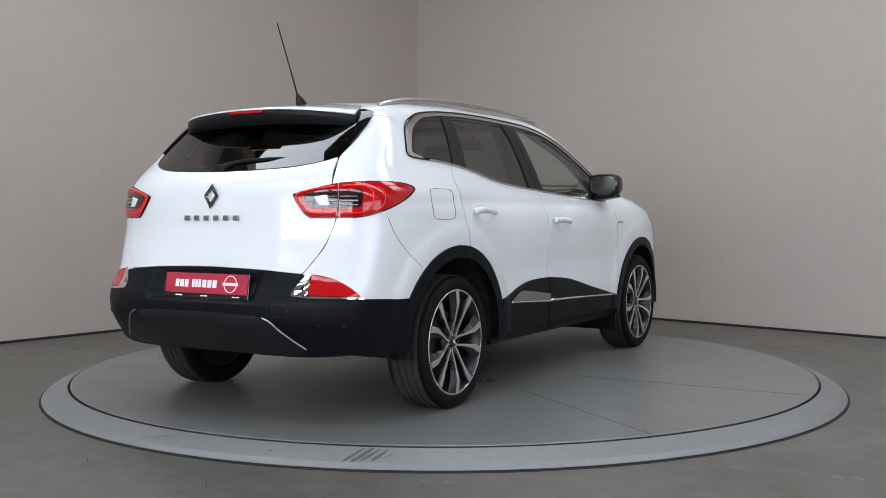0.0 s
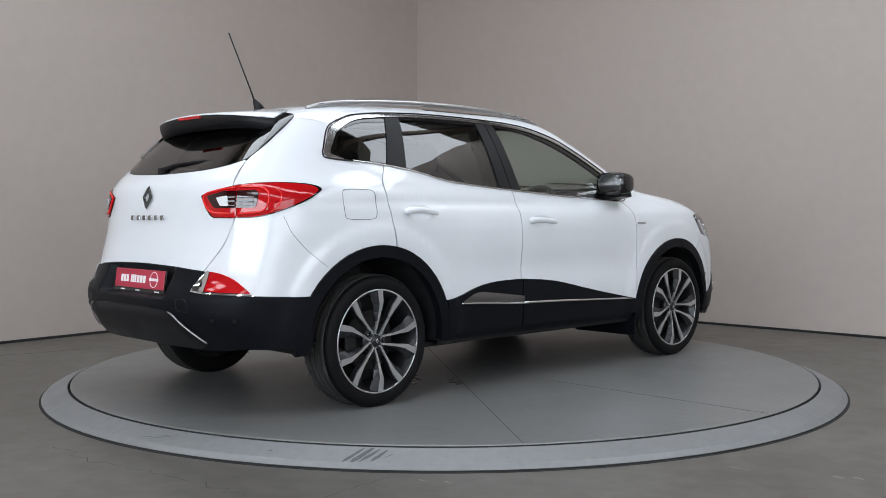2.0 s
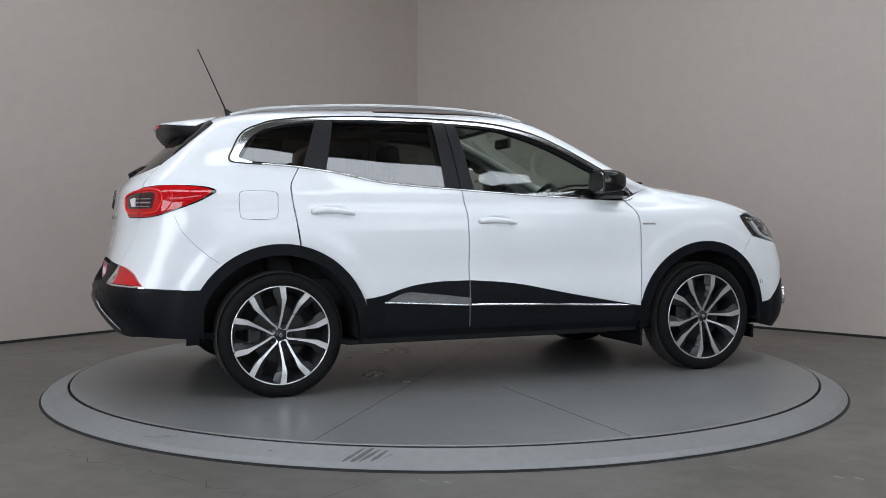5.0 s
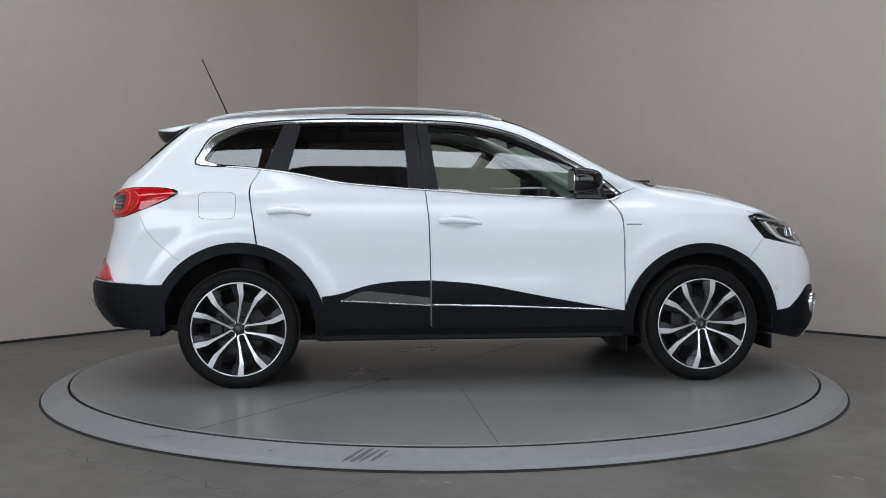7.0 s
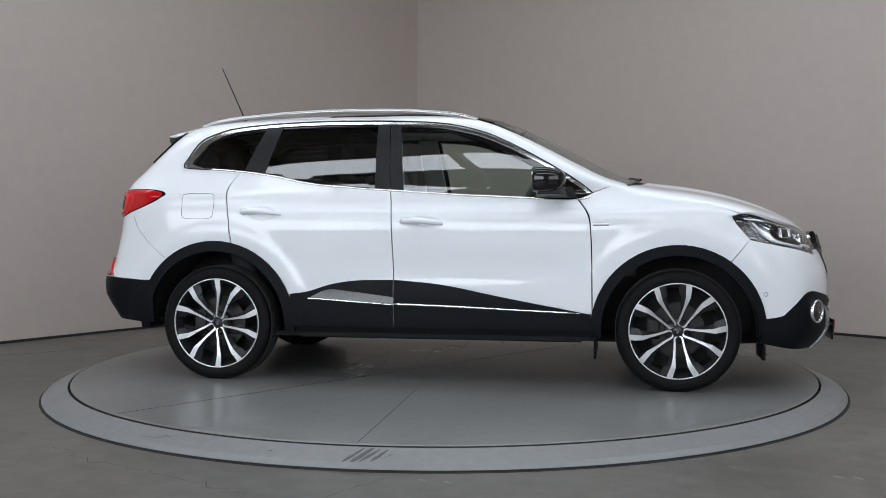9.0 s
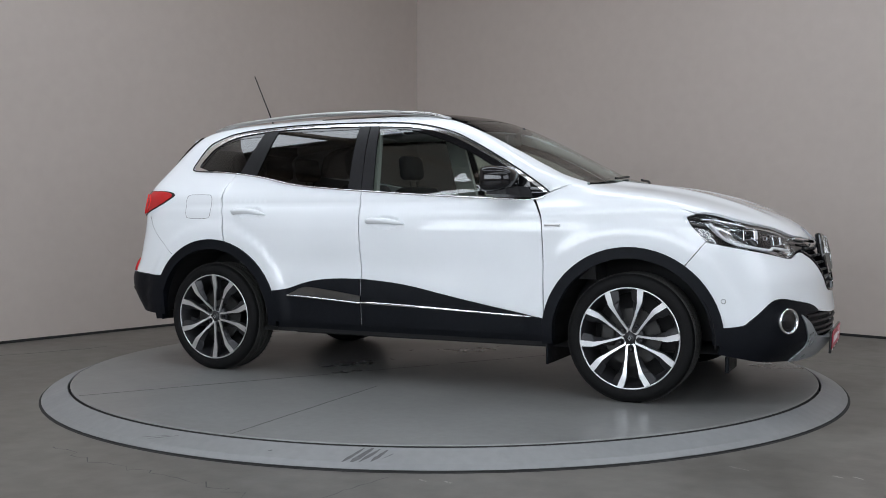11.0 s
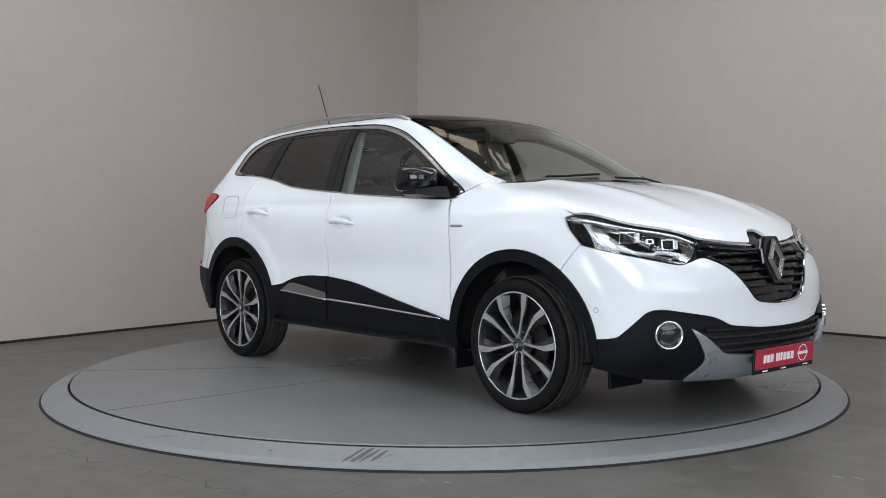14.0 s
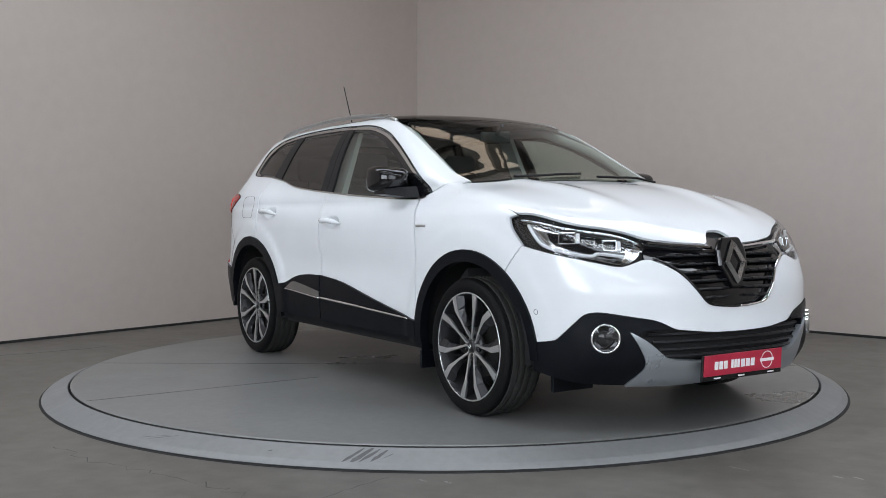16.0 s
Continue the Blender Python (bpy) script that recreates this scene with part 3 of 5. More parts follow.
doors_front = both("front_door", [(-0.249, 0.33, .01), (-0.249, 0.6, 0), (-0.255, 0.8, 0), (-0.262, 0.97, 0), (-0.276, 1.100, 0), (0.13, 1.074, .1), (0.69, 1.046, .05), (0.775, 1.053, .02), (0.845, 0.965, .06), (0.857, 0.8, .1), (0.862, 0.33, .01)], chart_side, PAINT, car, step=0.035, relief=cupped(-0.082, 0.925), fine=(-0.19, 0.03, 0.87, 0.98, 0.008))
doors_rear = both("rear_door", [(-0.255, 0.33, .01), (-0.255, 0.6, 0), (-0.261, 0.8, 0), (-0.268, 0.97, 0), (-0.282, 1.103, 0), (-0.477, 1.117, .05), (-0.763, 1.144, .12), (-0.985, 1.19, .1), (-1.2, 1.22, 0), (-1.257, 1.13, .04), (-1.251, 1.036, 0.03), (-1.235, 0.942, 0.03)] + arc(RW, R_REAR - 0.012, 76.5, 0), chart_side, PAINT, car, step=0.035, relief=cupped(-1.035, 0.980), fine=(-1.145, -0.925, 0.925, 1.035, 0.008))
both("quarter_panel", wrapped([(S(-1.207, 1.22), 0), (S(-1.263, 1.13), .03), (S(-1.257, 1.036), .03), (S(-1.241, .942), .03)] + [(S(x, z), 0) for x, z, _ in arc(RW, R_REAR - 0.012, 77.5, 149)]
     + [(S(-1.85, .585), 0), (S(-2.0, .594), 0), (Q(-.756, .602), 0), (Q(-.64, .675), 0), (Q(-.5435, .702), 0), (Q(-.6235, .82), .02), (Q(-.6635, .955), .02), (Q(-.6535, 1.04), .02), (Q(-.6275, 1.113), .02), (Q(-.590, 1.238), .02), (Q(-.613, 1.33), .02), (Q(-.595, 1.455), 0),
        (S(-1.5, 1.475), 0), (S(-1.40, 1.452), 0), (S(-1.483, 1.407), .02), (S(-1.553, 1.284), .02), (S(-1.561, 1.261), .01), (S(-1.395, 1.238), 0)], REAR_AXIS), wrap_r, PAINT, car, step=0.03)
both("side_frame", rolls([(S(-1.46, 1.425), 0), (S(-1.374, 1.462), .04), (S(-1.279, 1.486), .04), (S(-1.087, 1.507), .1), (S(-.762, 1.521), .2), (S(-.318, 1.516), .2), (S(-.005, 1.496), .1), (S(.224, 1.444), .1), (S(.384, 1.376), .08), (S(.544, 1.292), .08), (S(.702, 1.200), .04), (S(.781, 1.155), .02), (S(.852, 1.088), 0),
      ((1.05, -.69, 1.143), 0), ((.899, -.684, 1.19), .05), ((.71, -.668, 1.289), .1), ((.5, -.648, 1.40), .1), ((.358, -.630, 1.459), .08), ((.2, -.60, 1.515), .1), ((0, -.585, 1.55), .1), ((-.9, -.575, 1.55), 0.1), ((-1.35, -.56, 1.535), .1), ((-1.62, -.53, 1.50), 0), ((-1.67, -.585, 1.44), 0)]), chart_roll, PAINT, car, step=0.03, lift=0.001)
both("front_wing", rolls([(S(.868, .36), 0), (S(.863, .8), .03), (S(.851, .968), .05), (S(.79, 1.052), 0), (S(.866, 1.085), 0), ((1.035, -.70, 1.145), 0), ((1.05, -.735, 1.132), .01), ((1.11, -.80, 1.085), .05), ((1.229, -.832, 1.051), .05), ((1.425, -.836, 1.021), .05), ((1.582, -.83, .994), .03), ((1.645, -.832, .968), 0),
      ((1.603, -.845, .955), .01), ((1.632, -.854, .903), .02), ((1.70, -.85, .83), 0), (S(1.612, .725), 0)] + [(S(x, z), 0) for x, z, _ in arc(FW, R_FRONT - 0.012, 54, 174)]), chart_roll, PAINT, car, step=0.03)
bonnet = panel("bonnet", sym_top([(1.056, -.729, .01), (1.114, -.811, .05), (1.229, -.8285, .05), (1.425, -.8325, .05), (1.582, -.8245, .03), (1.652, -.822, .02), (1.86, -.714, .1), (1.99, -.502, .1), (2.05, -.42, .05), (2.098, -.264, .1), (2.118, -.10, .02), (2.085, -.075, .02), (2.06, -.04, .03), (2.06, 0, 0)]) + [(1.215, .3, .1), (1.235, 0, .1), (1.215, -.3, .1), (1.13, -.6, .1)], chart_top, PAINT, car, step=0.03)
tailgate = panel("tailgate", sym2([(0, .73, .1), (-.3, .723, .1), (-.54, .705, .01), (-.62, .82, .06), (-.66, .955, .05), (-.65, 1.04, .05), (-.624, 1.113, .04), (-.585, 1.236, .008), (-.52, 1.209, .05), (-.40, 1.187, .1), (-.2, 1.178, .1), (0, 1.175, 0)]), chart_rear, PAINT, car, step=0.03)
bumper_f = panel("front_bumper", wrapped(sym([(S(1.6165, .725), 0), ((1.7045, -.848, .827), 0), ((1.812, -.815, .803), .05), ((1.984, -.702, .764), .05), ((2.059, -.59, .737), .03), ((2.073, -.547, .746), .02), ((2.087, -.456, .775), .03), ((2.148, -.328, .722), .06), ((2.193, -.238, .618), .04), ((2.204, -.18, .568), .04), ((2.212, -.07, .555), .05), ((2.212, 0, .553), 0)]), FRONT_AXIS)[:]
      + wrapped([(M(S(x, z)), 0) for x, z, _ in arc(FW, R_FRONT - 0.012, 53, 8)] + [(M(p), r) for p, r in [((1.882, -.793, .418), .01), ((1.996, -.729, .541), .03), ((2.035, -.683, .549), .03), ((2.153, -.446, .507), .04), ((2.181, -.37, .466), .02), ((2.218, -.178, .446), .05)]]
                + [((2.226, 0, .443), 0)] + [((2.218, -.178, .446), .05), ((2.181, -.37, .466), .02), ((2.153, -.446, .507), .04), ((2.035, -.683, .549), .03), ((1.996, -.729, .541), .03), ((1.882, -.793, .418), .01)] + [(S(x, z), 0) for x, z, _ in arc(FW, R_FRONT - 0.012, 8, 53)], FRONT_AXIS), wrap_f, PAINT, car, step=0.03)
panel("rear_roof", sym_top([(-0.72, -.57, 0), (-1.3, -.555, .1), (-1.62, -.525, .03), (-1.70, -.3, .1), (-1.72, 0, .1)]), chart_top, PAINT, car, step=0.04)
panel("roof_glass", sym_top([(-0.714, 0, 0), (-0.714, -.57, .02), (-.3, -.578, .1), (0.05, -.578, .1), (0.265, -.585, .04), (0.30, -.4, .1), (0.325, 0, .1)]), chart_top, GLASS_ROOF, car, "black panoramic roof glass", step=0.04)
screen = panel("windscreen", sym_top([(0.335, 0, .1), (0.31, -.4, .1), (0.275, -.583, .03), (0.5, -.622, .1), (0.75, -.648, .1), (0.95, -.672, .1), (1.06, -.685, .03), (1.12, -.45, .1), (1.16, 0, .1)]), chart_top, GLASS_CLEAR, car, "clear windscreen with a dark upper band", step=0.04)
panel("cowl", sym_top([(1.155, 0, .1), (1.115, -.45, .1), (1.045, -.69, .02), (1.075, -.70, .01), (1.14, -.59, .1), (1.225, -.3, .1), (1.245, 0, .1)]), chart_top, TRIM, car, "black cowl grille", lift=-0.008, step=0.04)
panel("rear_window", sym2([(0, 1.179, 0), (-.2, 1.182, .1), (-.40, 1.191, .1), (-.52, 1.213, .05), (-.588, 1.242, .02), (-.608, 1.33, .03), (-.588, 1.47, .02), (0, 1.485, .1)]), chart_rear, GLASS_DARK, car, "dark privacy rear window", step=0.035, lift=0.001)

# glass and pillars along the sides
both("quarter_window", [(-1.513, 1.261, .01), (-1.419, 1.406, .06), (-1.277, 1.452, .06), (-1.066, 1.468, .01), (-1.174, 1.234, .01)], chart_side, GLASS_DARK, car, "dark privacy glass", lift=-0.004, step=0.04)
both("rear_side_window", [(-1.054, 1.217, .01), (-.979, 1.482, .02), (-.395, 1.492, .01), (-.375, 1.122, .01), (-.75, 1.152, .12)], chart_side, GLASS_DARK, car, "dark privacy glass", lift=-0.004, step=0.04)
both("front_side_window", [(-.206, 1.102, .01), (-.264, 1.486, .02), (-.007, 1.468, .08), (.219, 1.395, .08), (.379, 1.325, .05), (.60, 1.205, .01), (.62, 1.06, .01)], chart_side, GLASS_CLEAR, car, "lightly tinted glass", lift=-0.004, step=0.04)
both("door_pillar", [(-.323, 1.514, 0), (-.285, 1.105, 0), (-.372, 1.118, 0), (-.395, 1.512, 0)], chart_side, SATIN, car, "satin black pillar foil", step=0.04, lift=0.002)
both("door_pillar", [(-.258, 1.511, 0), (-.202, 1.100, 0), (-.279, 1.103, 0), (-.317, 1.514, 0)], chart_side, SATIN, car, "satin black pillar foil", step=0.04, lift=0.002)
both("window_divider", [(-1.075, 1.502, 0), (-.977, 1.506, 0), (-1.052, 1.209, 0), (-1.178, 1.228, 0)], chart_side, SATIN, car, "satin black pillar foil", step=0.04, lift=0.001)
both("window_seal", [(-1.555, 1.28, 0), (-1.483, 1.407, .03), (-1.374, 1.460, .04), (-1.279, 1.484, .04), (-1.087, 1.505, .1), (-.762, 1.519, .2), (-.318, 1.514, .2), (-.005, 1.494, .1), (.224, 1.442, .1), (.384, 1.374, .08), (.544, 1.290, .08), (.702, 1.198, .04), (.845, 1.09, .01), (.80, 1.057, .01), (.61, 1.054, 0), (.60, 1.20, 0), (.375, 1.322, .06), (.215, 1.392, .08), (-.007, 1.464, .08), (-.264, 1.483, .05), (-.979, 1.479, .05), (-1.066, 1.464, .02), (-1.277, 1.448, .06), (-1.415, 1.402, .05), (-1.51, 1.262, .01)], chart_side, GLOSS, car, "black window frame", step=0.035, lift=-0.002)


def spline(pts, n=6):
    out = []
    for i in range(len(pts) - 1):
        p0, p1, p2, p3 = (np.array(pts[max(0, min(len(pts) - 1, k))], float) for k in (i - 1, i, i + 1, i + 2))
        for k in range(n):
            t = k / n
            out.append(0.5 * (2 * p1 + (p2 - p0) * t + (2 * p0 - 5 * p1 + 4 * p2 - p3) * t * t + (3 * p1 - p0 - 3 * p2 + p3) * t**3))
    out.append(np.array(pts[-1], float))
    return np.array(out)


def beading(name, pts, r, mat, parent, label="", lift=0.003, flat=1.0, n=6, chart=chart_side):
    """A thin strip of trim along a line on the side."""
    p = chart(spline(pts))
    p = p + skin_normal(p) * lift
    for sgn in (1, -1):
        bm = bmesh.new()
        tube(bm, [tuple(q * (1, sgn, 1)) for q in p], r, n, flat)
        bmesh.ops.recalc_face_normals(bm, faces=bm.faces)
        part(name, bm, mat, parent, label, True)


both("chrome_strip", [(-1.45, 1.240, 0), (-1.545, 1.250, .01), (-1.562, 1.268, .01), (-1.548, 1.300, .02), (-1.483, 1.404, .04), (-1.374, 1.457, .04), (-1.279, 1.481, .04), (-1.087, 1.502, .1), (-.762, 1.516, .2), (-.318, 1.511, .2), (-.005, 1.491, .1), (.224, 1.439, .1), (.384, 1.371, .08), (.544, 1.287, .08), (.702, 1.195, .04), (.80, 1.131, .02), (.850, 1.085, .005),
      (.835, 1.082, .005), (.79, 1.120, .02), (.694, 1.183, .04), (.536, 1.273, .08), (.376, 1.357, .08), (.218, 1.425, .1), (-.008, 1.477, .1), (-.319, 1.497, .2), (-.762, 1.502, .2), (-1.085, 1.488, .1), (-1.270, 1.465, .04), (-1.352, 1.440, .04), (-1.447, 1.386, .04), (-1.514, 1.294, .02), (-1.522, 1.270, .01), (-1.45, 1.249, 0)], chart_side, BRIGHT, car, "bright chrome window surround, broad at its rear end", step=0.02, lift=0.004, thick=0.006)
beading("chrome_strip", [(.845, 1.062), (.80, 1.05), (.687, 1.049), (.4, 1.064), (.132, 1.077), (-.27, 1.104), (-.477, 1.119), (-.763, 1.147), (-.985, 1.192), (-1.205, 1.223), (-1.40, 1.2385)], 0.0055, BRIGHT, car, "thin chrome window surround")

beading("window_seal", [(-1.40, 1.2365), (-1.545, 1.2465), (-1.568, 1.266), (-1.553, 1.302), (-1.487, 1.409), (-1.376, 1.4625), (-1.280, 1.4865), (-1.087, 1.5075), (-.762, 1.5215), (-.318, 1.5165), (-.005, 1.4965), (.225, 1.4445), (.386, 1.3765), (.546, 1.2925), (.705, 1.2005), (.803, 1.136), (.862, 1.085)], 0.0042, GLOSS, car, "black seal outside the chrome", lift=0.004)

# cladding
both("arch_trim", arc(RW, R_REAR, -4, 184, 30) + arc(RW, 0.425, 184, -4, 30), chart_side, TRIM, car, "black wheel arch cladding", step=0.05, lift=0.012, thick=0.05)
both("arch_trim", arc(FW, R_FRONT, -2, 186, 30) + arc(FW, 0.412, 186, -2, 30), chart_side, TRIM, car, "black wheel arch cladding", step=0.05, lift=0.012, thick=0.05)
both("door_cladding", [(-.247, .328, 0), (-.247, .597, 0), (.027, .577, .15), (.351, .509, .2), (.82, .424, .02), (.858, .418, 0), (.858, .328, 0)], chart_side, TRIM, car, "black lower door cladding", step=0.035, lift=0.014)
both("door_cladding", [(-.257, .328, 0), (-.257, .597, 0), (-.46, .595, .1), (-.62, .572, .1), (-.76, .524, .05), (-.862, .512, 0), (-.842, .328, 0)], chart_side, TRIM, car, "black lower door cladding", step=0.035, lift=0.014)
both("chrome_insert", [(-.25, .500, 0), (-.25, .459, 0), (-.76, .487, .01), (-.64, .545, .05), (-.45, .525, .05)], chart_side, DARK_CHROME, car, "chrome insert in the cladding", step=0.03, lift=0.020)
beading("chrome_insert", [(-.76, .487), (-.64, .482), (-.45, .470), (-.252, .458)], 0.005, CHROME, car, "chrome strip in the cladding", lift=0.021)
beading("chrome_insert", [(-.245, .462), (.1, .452), (.45, .438), (.80, .424)], [0.0065] * 9 + [0.0055] * 8 + [0.003, 0.002], CHROME, car, "tapering chrome strip in the cladding", lift=0.018, flat=1.2)
both("sill", [(-.85, .287, 0), (-.85, .335, 0), (.87, .335, 0), (.87, .287, 0)], chart_side, TRIM, car, "black sill", step=0.05, lift=-0.012)

# bumpers
def plate_niche(p):
    """The hollow round the rear plate, open to the tailgate above."""
    wide = np.clip((0.36 - np.abs(p[:, 1])) / 0.07, 0, 1)
    tall = np.clip((p[:, 2] - 0.562) / 0.035, 0, 1)
    return -0.048 * wide * wide * (3 - 2 * wide) * tall * tall * (3 - 2 * tall)


bumper_r = panel("rear_bumper", wrapped(sym([(S(-1.72, .33), 0), (S(-1.72, .582), 0), (S(-1.85, .582), 0), (S(-2.0, .590), 0), (Q(-.757, .598), 0), (Q(-.64, .671), .01), (Q(-.545, .698), .02), (Q(-.3, .716), .1), (Q(0, .723), 0)]) , REAR_AXIS) + wrapped([(M(Q(-.72, .345)), .05), (M(Q(-.58, .328)), .1), (Q(0, .335), .1), (Q(-.58, .328), .1), (Q(-.72, .345), .05)], REAR_AXIS), wrap_r, TRIM, car, "black lower rear bumper", step=0.035, lift=0.010, thick=0.03, relief=plate_niche, fine=(-1.571 - .33, -1.571 + .33, .545, .715, .014))
panel("rear_skid_plate", sym2([(0, .523, .1), (-.20, .524, .06), (-.39, .512, .06), (-.445, .490, .04), (-.56, .378, .03), (-.50, .335, .05), (0, .338, .1)]), chart_rear, SATIN, car, "dark rear skid plate", step=0.03, lift=0.014, bulge=0.008)
beading("skid_edge", [(-.56, .379), (-.50, .437), (-.445, .491), (-.40, .512)], 0.004, RAIL, car, "bright edge of the skid plate", lift=0.024, chart=chart_rear)
both("lower_front_bumper", wrapped([(S(1.755, .27), 0), (S(1.785, .402), 0), ((1.884, -.793, .414), .01), ((1.998, -.729, .537), .03), ((2.037, -.683, .545), .03), ((2.153, -.446, .503), .04), ((2.178, -.385, .468), .02), ((2.12, -.54, .462), .03), ((2.14, -.50, .40), .04), ((2.14, -.455, .315), .03), ((2.05, -.51, .222), .03), ((1.9, -.72, .235), .04)], FRONT_AXIS), wrap_f, TRIM, car, "black lower front bumper", step=0.03, lift=0.006, thick=0.03)
panel("front_skid_plate", wrapped(sym([((2.105, -.575, .462), .01), ((2.141, -.5, .418), .03), ((2.165, -.406, .338), .03), ((2.197, -.227, .316), .03), ((2.2, 0, .314), 0)]) + [(M(p), r) for p, r in []], FRONT_AXIS) + wrapped([(M(p), r) for p, r in [((2.128, -.545, .41), .03), ((2.13, -.492, .315), .04), ((2.035, -.545, .222), .01), ((2.09, -.3, .215), .05)]] + [((2.10, 0, .225), .05)] + [((2.09, -.3, .215), .05), ((2.035, -.545, .222), .01), ((2.13, -.492, .315), .04), ((2.128, -.545, .41), .03)], FRONT_AXIS), wrap_f, SILVER, car, "silver front skid plate", step=0.03, lift=0.012, thick=0.03)
panel("lower_intake", wrapped(sym([((2.10, -.585, .485), .01), ((2.15, -.45, .50), .01), ((2.178, -.38, .47), .02), ((2.226, 0, .447), 0)]) + [((2.15, .44, .33), .02), ((2.2, 0, .30), .05), ((2.15, -.44, .33), .02)], FRONT_AXIS), wrap_f, DARK, car, "dark lower air intake", step=0.035, lift=-0.030)
panel("grille", wrapped(sym([((2.087, -.458, .777), .02), ((2.047, -.427, .862), .01), ((2.095, -.264, .848), .02), ((2.118, -.105, .836), .02), ((2.085, -.075, .878), .02), ((2.07, 0, .888), 0)]) + [((2.148, .33, .722), .06), ((2.193, .24, .616), .04), ((2.204, .18, .566), .04), ((2.212, 0, .552), .1), ((2.204, -.18, .566), .04), ((2.193, -.24, .616), .04), ((2.148, -.33, .722), .06)], FRONT_AXIS), wrap_f, GLOSS, car, "gloss black radiator grille", step=0.03, lift=-0.026)


def across(name, y0, y1, z0, z1, r, mat, parent, label="", lift=-0.012, flat=0.5, n=14, chart=chart_front):
    """A bar that follows the nose from (y0, z0) to (y1, z1)."""
    uv = np.array([(y0 + (y1 - y0) * k / n, z0 + (z1 - z0) * k / n) for k in range(n + 1)])
    p = chart(uv)
    p = p + skin_normal(p) * lift
    bm = bmesh.new()
    tube(bm, [tuple(q) for q in p], r, 6, flat)
    bmesh.ops.recalc_face_normals(bm, faces=bm.faces)
    return part(name, bm, mat, parent, label, False)


for z, w in ((0.475, 0.40), (0.445, 0.50), (0.41, 0.48), (0.375, 0.45), (0.345, 0.42)):
    across("intake_slat", -w, w, z, z, 0.010, SATIN, car, "", -0.014, 0.8)
for k in range(6):
    z = 0.785 - 0.038 * k
    wide = 0.42 - 0.045 * k if k > 1 else 0.40
    for sgn in (1, -1):
        across("grille_slat", sgn * 0.055, sgn * wide, z + 0.006, z, 0.010, TRIM, car, "", -0.014, 0.55, 10)
        for j in range(3):      # raised lozenges on each slat
            y = sgn * (0.10 + (wide - 0.12) * (j + 0.25) / 3)
            across("grille_tab", y, y + sgn * 0.05, z + 0.004, z + 0.004, 0.011, SATIN, car, "", -0.008, 0.6, 2)
for sgn in (1, -1):
    across("chrome_blade", sgn * 0.09, sgn * 0.425, 0.815, 0.838, 0.0095, CHROME, car, "thin chrome blade over the grille", 0.000, 0.9, 10)
    uvs = [(sgn * .43, .776), (sgn * .33, .724), (sgn * .24, .622), (sgn * .185, .572), (sgn * .07, .556), (0, .554)]
    p = chart_front(spline(uvs))
    bm = bmesh.new()
    tube(bm, [tuple(q + (0.0, 0, 0)) for q in p], 0.006, 6)
    part("grille_frame", bm, GLOSS if sgn < 0 else CHROME, car, "slim grille frame", True)


def diamond(bm, w, h, rim, depth):
    """A hollow upright diamond in the y-z plane, its front facing +x, with a slanted face."""
    outer = [(0, h), (-w, 0), (0, -h), (w, 0)]
    inner = [(0, h * (1 - rim * 1.5)), (-w * (1 - rim * 1.35), 0), (0, -h * (1 - rim * 1.5)), (w * (1 - rim * 1.35), 0)]
    mids = [((a[0] + b[0]) / 2, (a[1] + b[1]) / 2) for a, b in zip(outer, inner)]
    vo = [bm.verts.new((0, y, z)) for y, z in outer]
    vm = [bm.verts.new((depth, y, z)) for y, z in mids]
    vi = [bm.verts.new((0, y, z)) for y, z in inner]
    for i in range(4):
        j = (i + 1) % 4
        bm.faces.new((vo[i], vo[j], vm[j], vm[i]))
        bm.faces.new((vm[i], vm[j], vi[j], vi[i]))
        bm.faces.new((vi[i], vi[j], vo[j], vo[i]))
    bmesh.ops.recalc_face_normals(bm, faces=bm.faces)


bm = bmesh.new()
box(bm, (-0.02, -0.092, -0.115), (0.012, 0.092, 0.120), bevel=0.011)
bmesh.ops.bisect_plane(bm, geom=bm.verts[:] + bm.edges[:] + bm.faces[:], plane_co=(0, 0, -0.01), plane_no=(0, 0, 1))
bmesh.ops.bisect_plane(bm, geom=bm.verts[:] + bm.edges[:] + bm.faces[:], plane_co=(0, 0, 0.06), plane_no=(0, 0, 1))
for v in bm.verts:
    k = 1.0 - 0.75 * max(0.0, (-v.co.z - 0.01) / 0.11) - 0.45 * max(0.0, (v.co.z - 0.06) / 0.075)
    v.co.y *= k
plinth = part("emblem_plinth", bm, GLOSS, car, "gloss black emblem mount")
plinth.matrix_basis = pose(2.178, 0, 0.745, 0, -11, 0)
bm = bmesh.new()
diamond(bm, 0.062, 0.102, 0.21, 0.020)
em = part("emblem", bm, BRIGHT, car, "chrome diamond emblem")
em.matrix_basis = pose(2.192, 0, 0.752, 0, -11, 0)
bm = bmesh.new()
diamond(bm, 0.046, 0.062, 0.33, 0.012)
em = part("emblem", bm, DARK_CHROME, tailgate, "chrome diamond emblem")
em.matrix_basis = pose(-2.108, 0.012, 1.058, 0, -9, 180)

# model lettering on the tailgate as plain bars
for k in range(6):
    bm = bmesh.new()
    box(bm, (-0.003, -0.017, -0.012), (0.003, 0.017, 0.012), bevel=0.002, seg=1)
    o = part("letter_bar", bm, DARK_CHROME, tailgate, "small chrome bar")
    o.matrix_basis = pose(-2.118, 0.16 - 0.062 * k, 0.955, 0, 4, 0)
# ---- lamps ----
def inset(pts, f, c=None):
    """Outline points drawn towards their middle."""
    m = np.mean([p for p, r in pts], axis=0) if c is None else np.array(c)
    return [(tuple(m + (np.array(p) - m) * f), r * f) for p, r in pts]


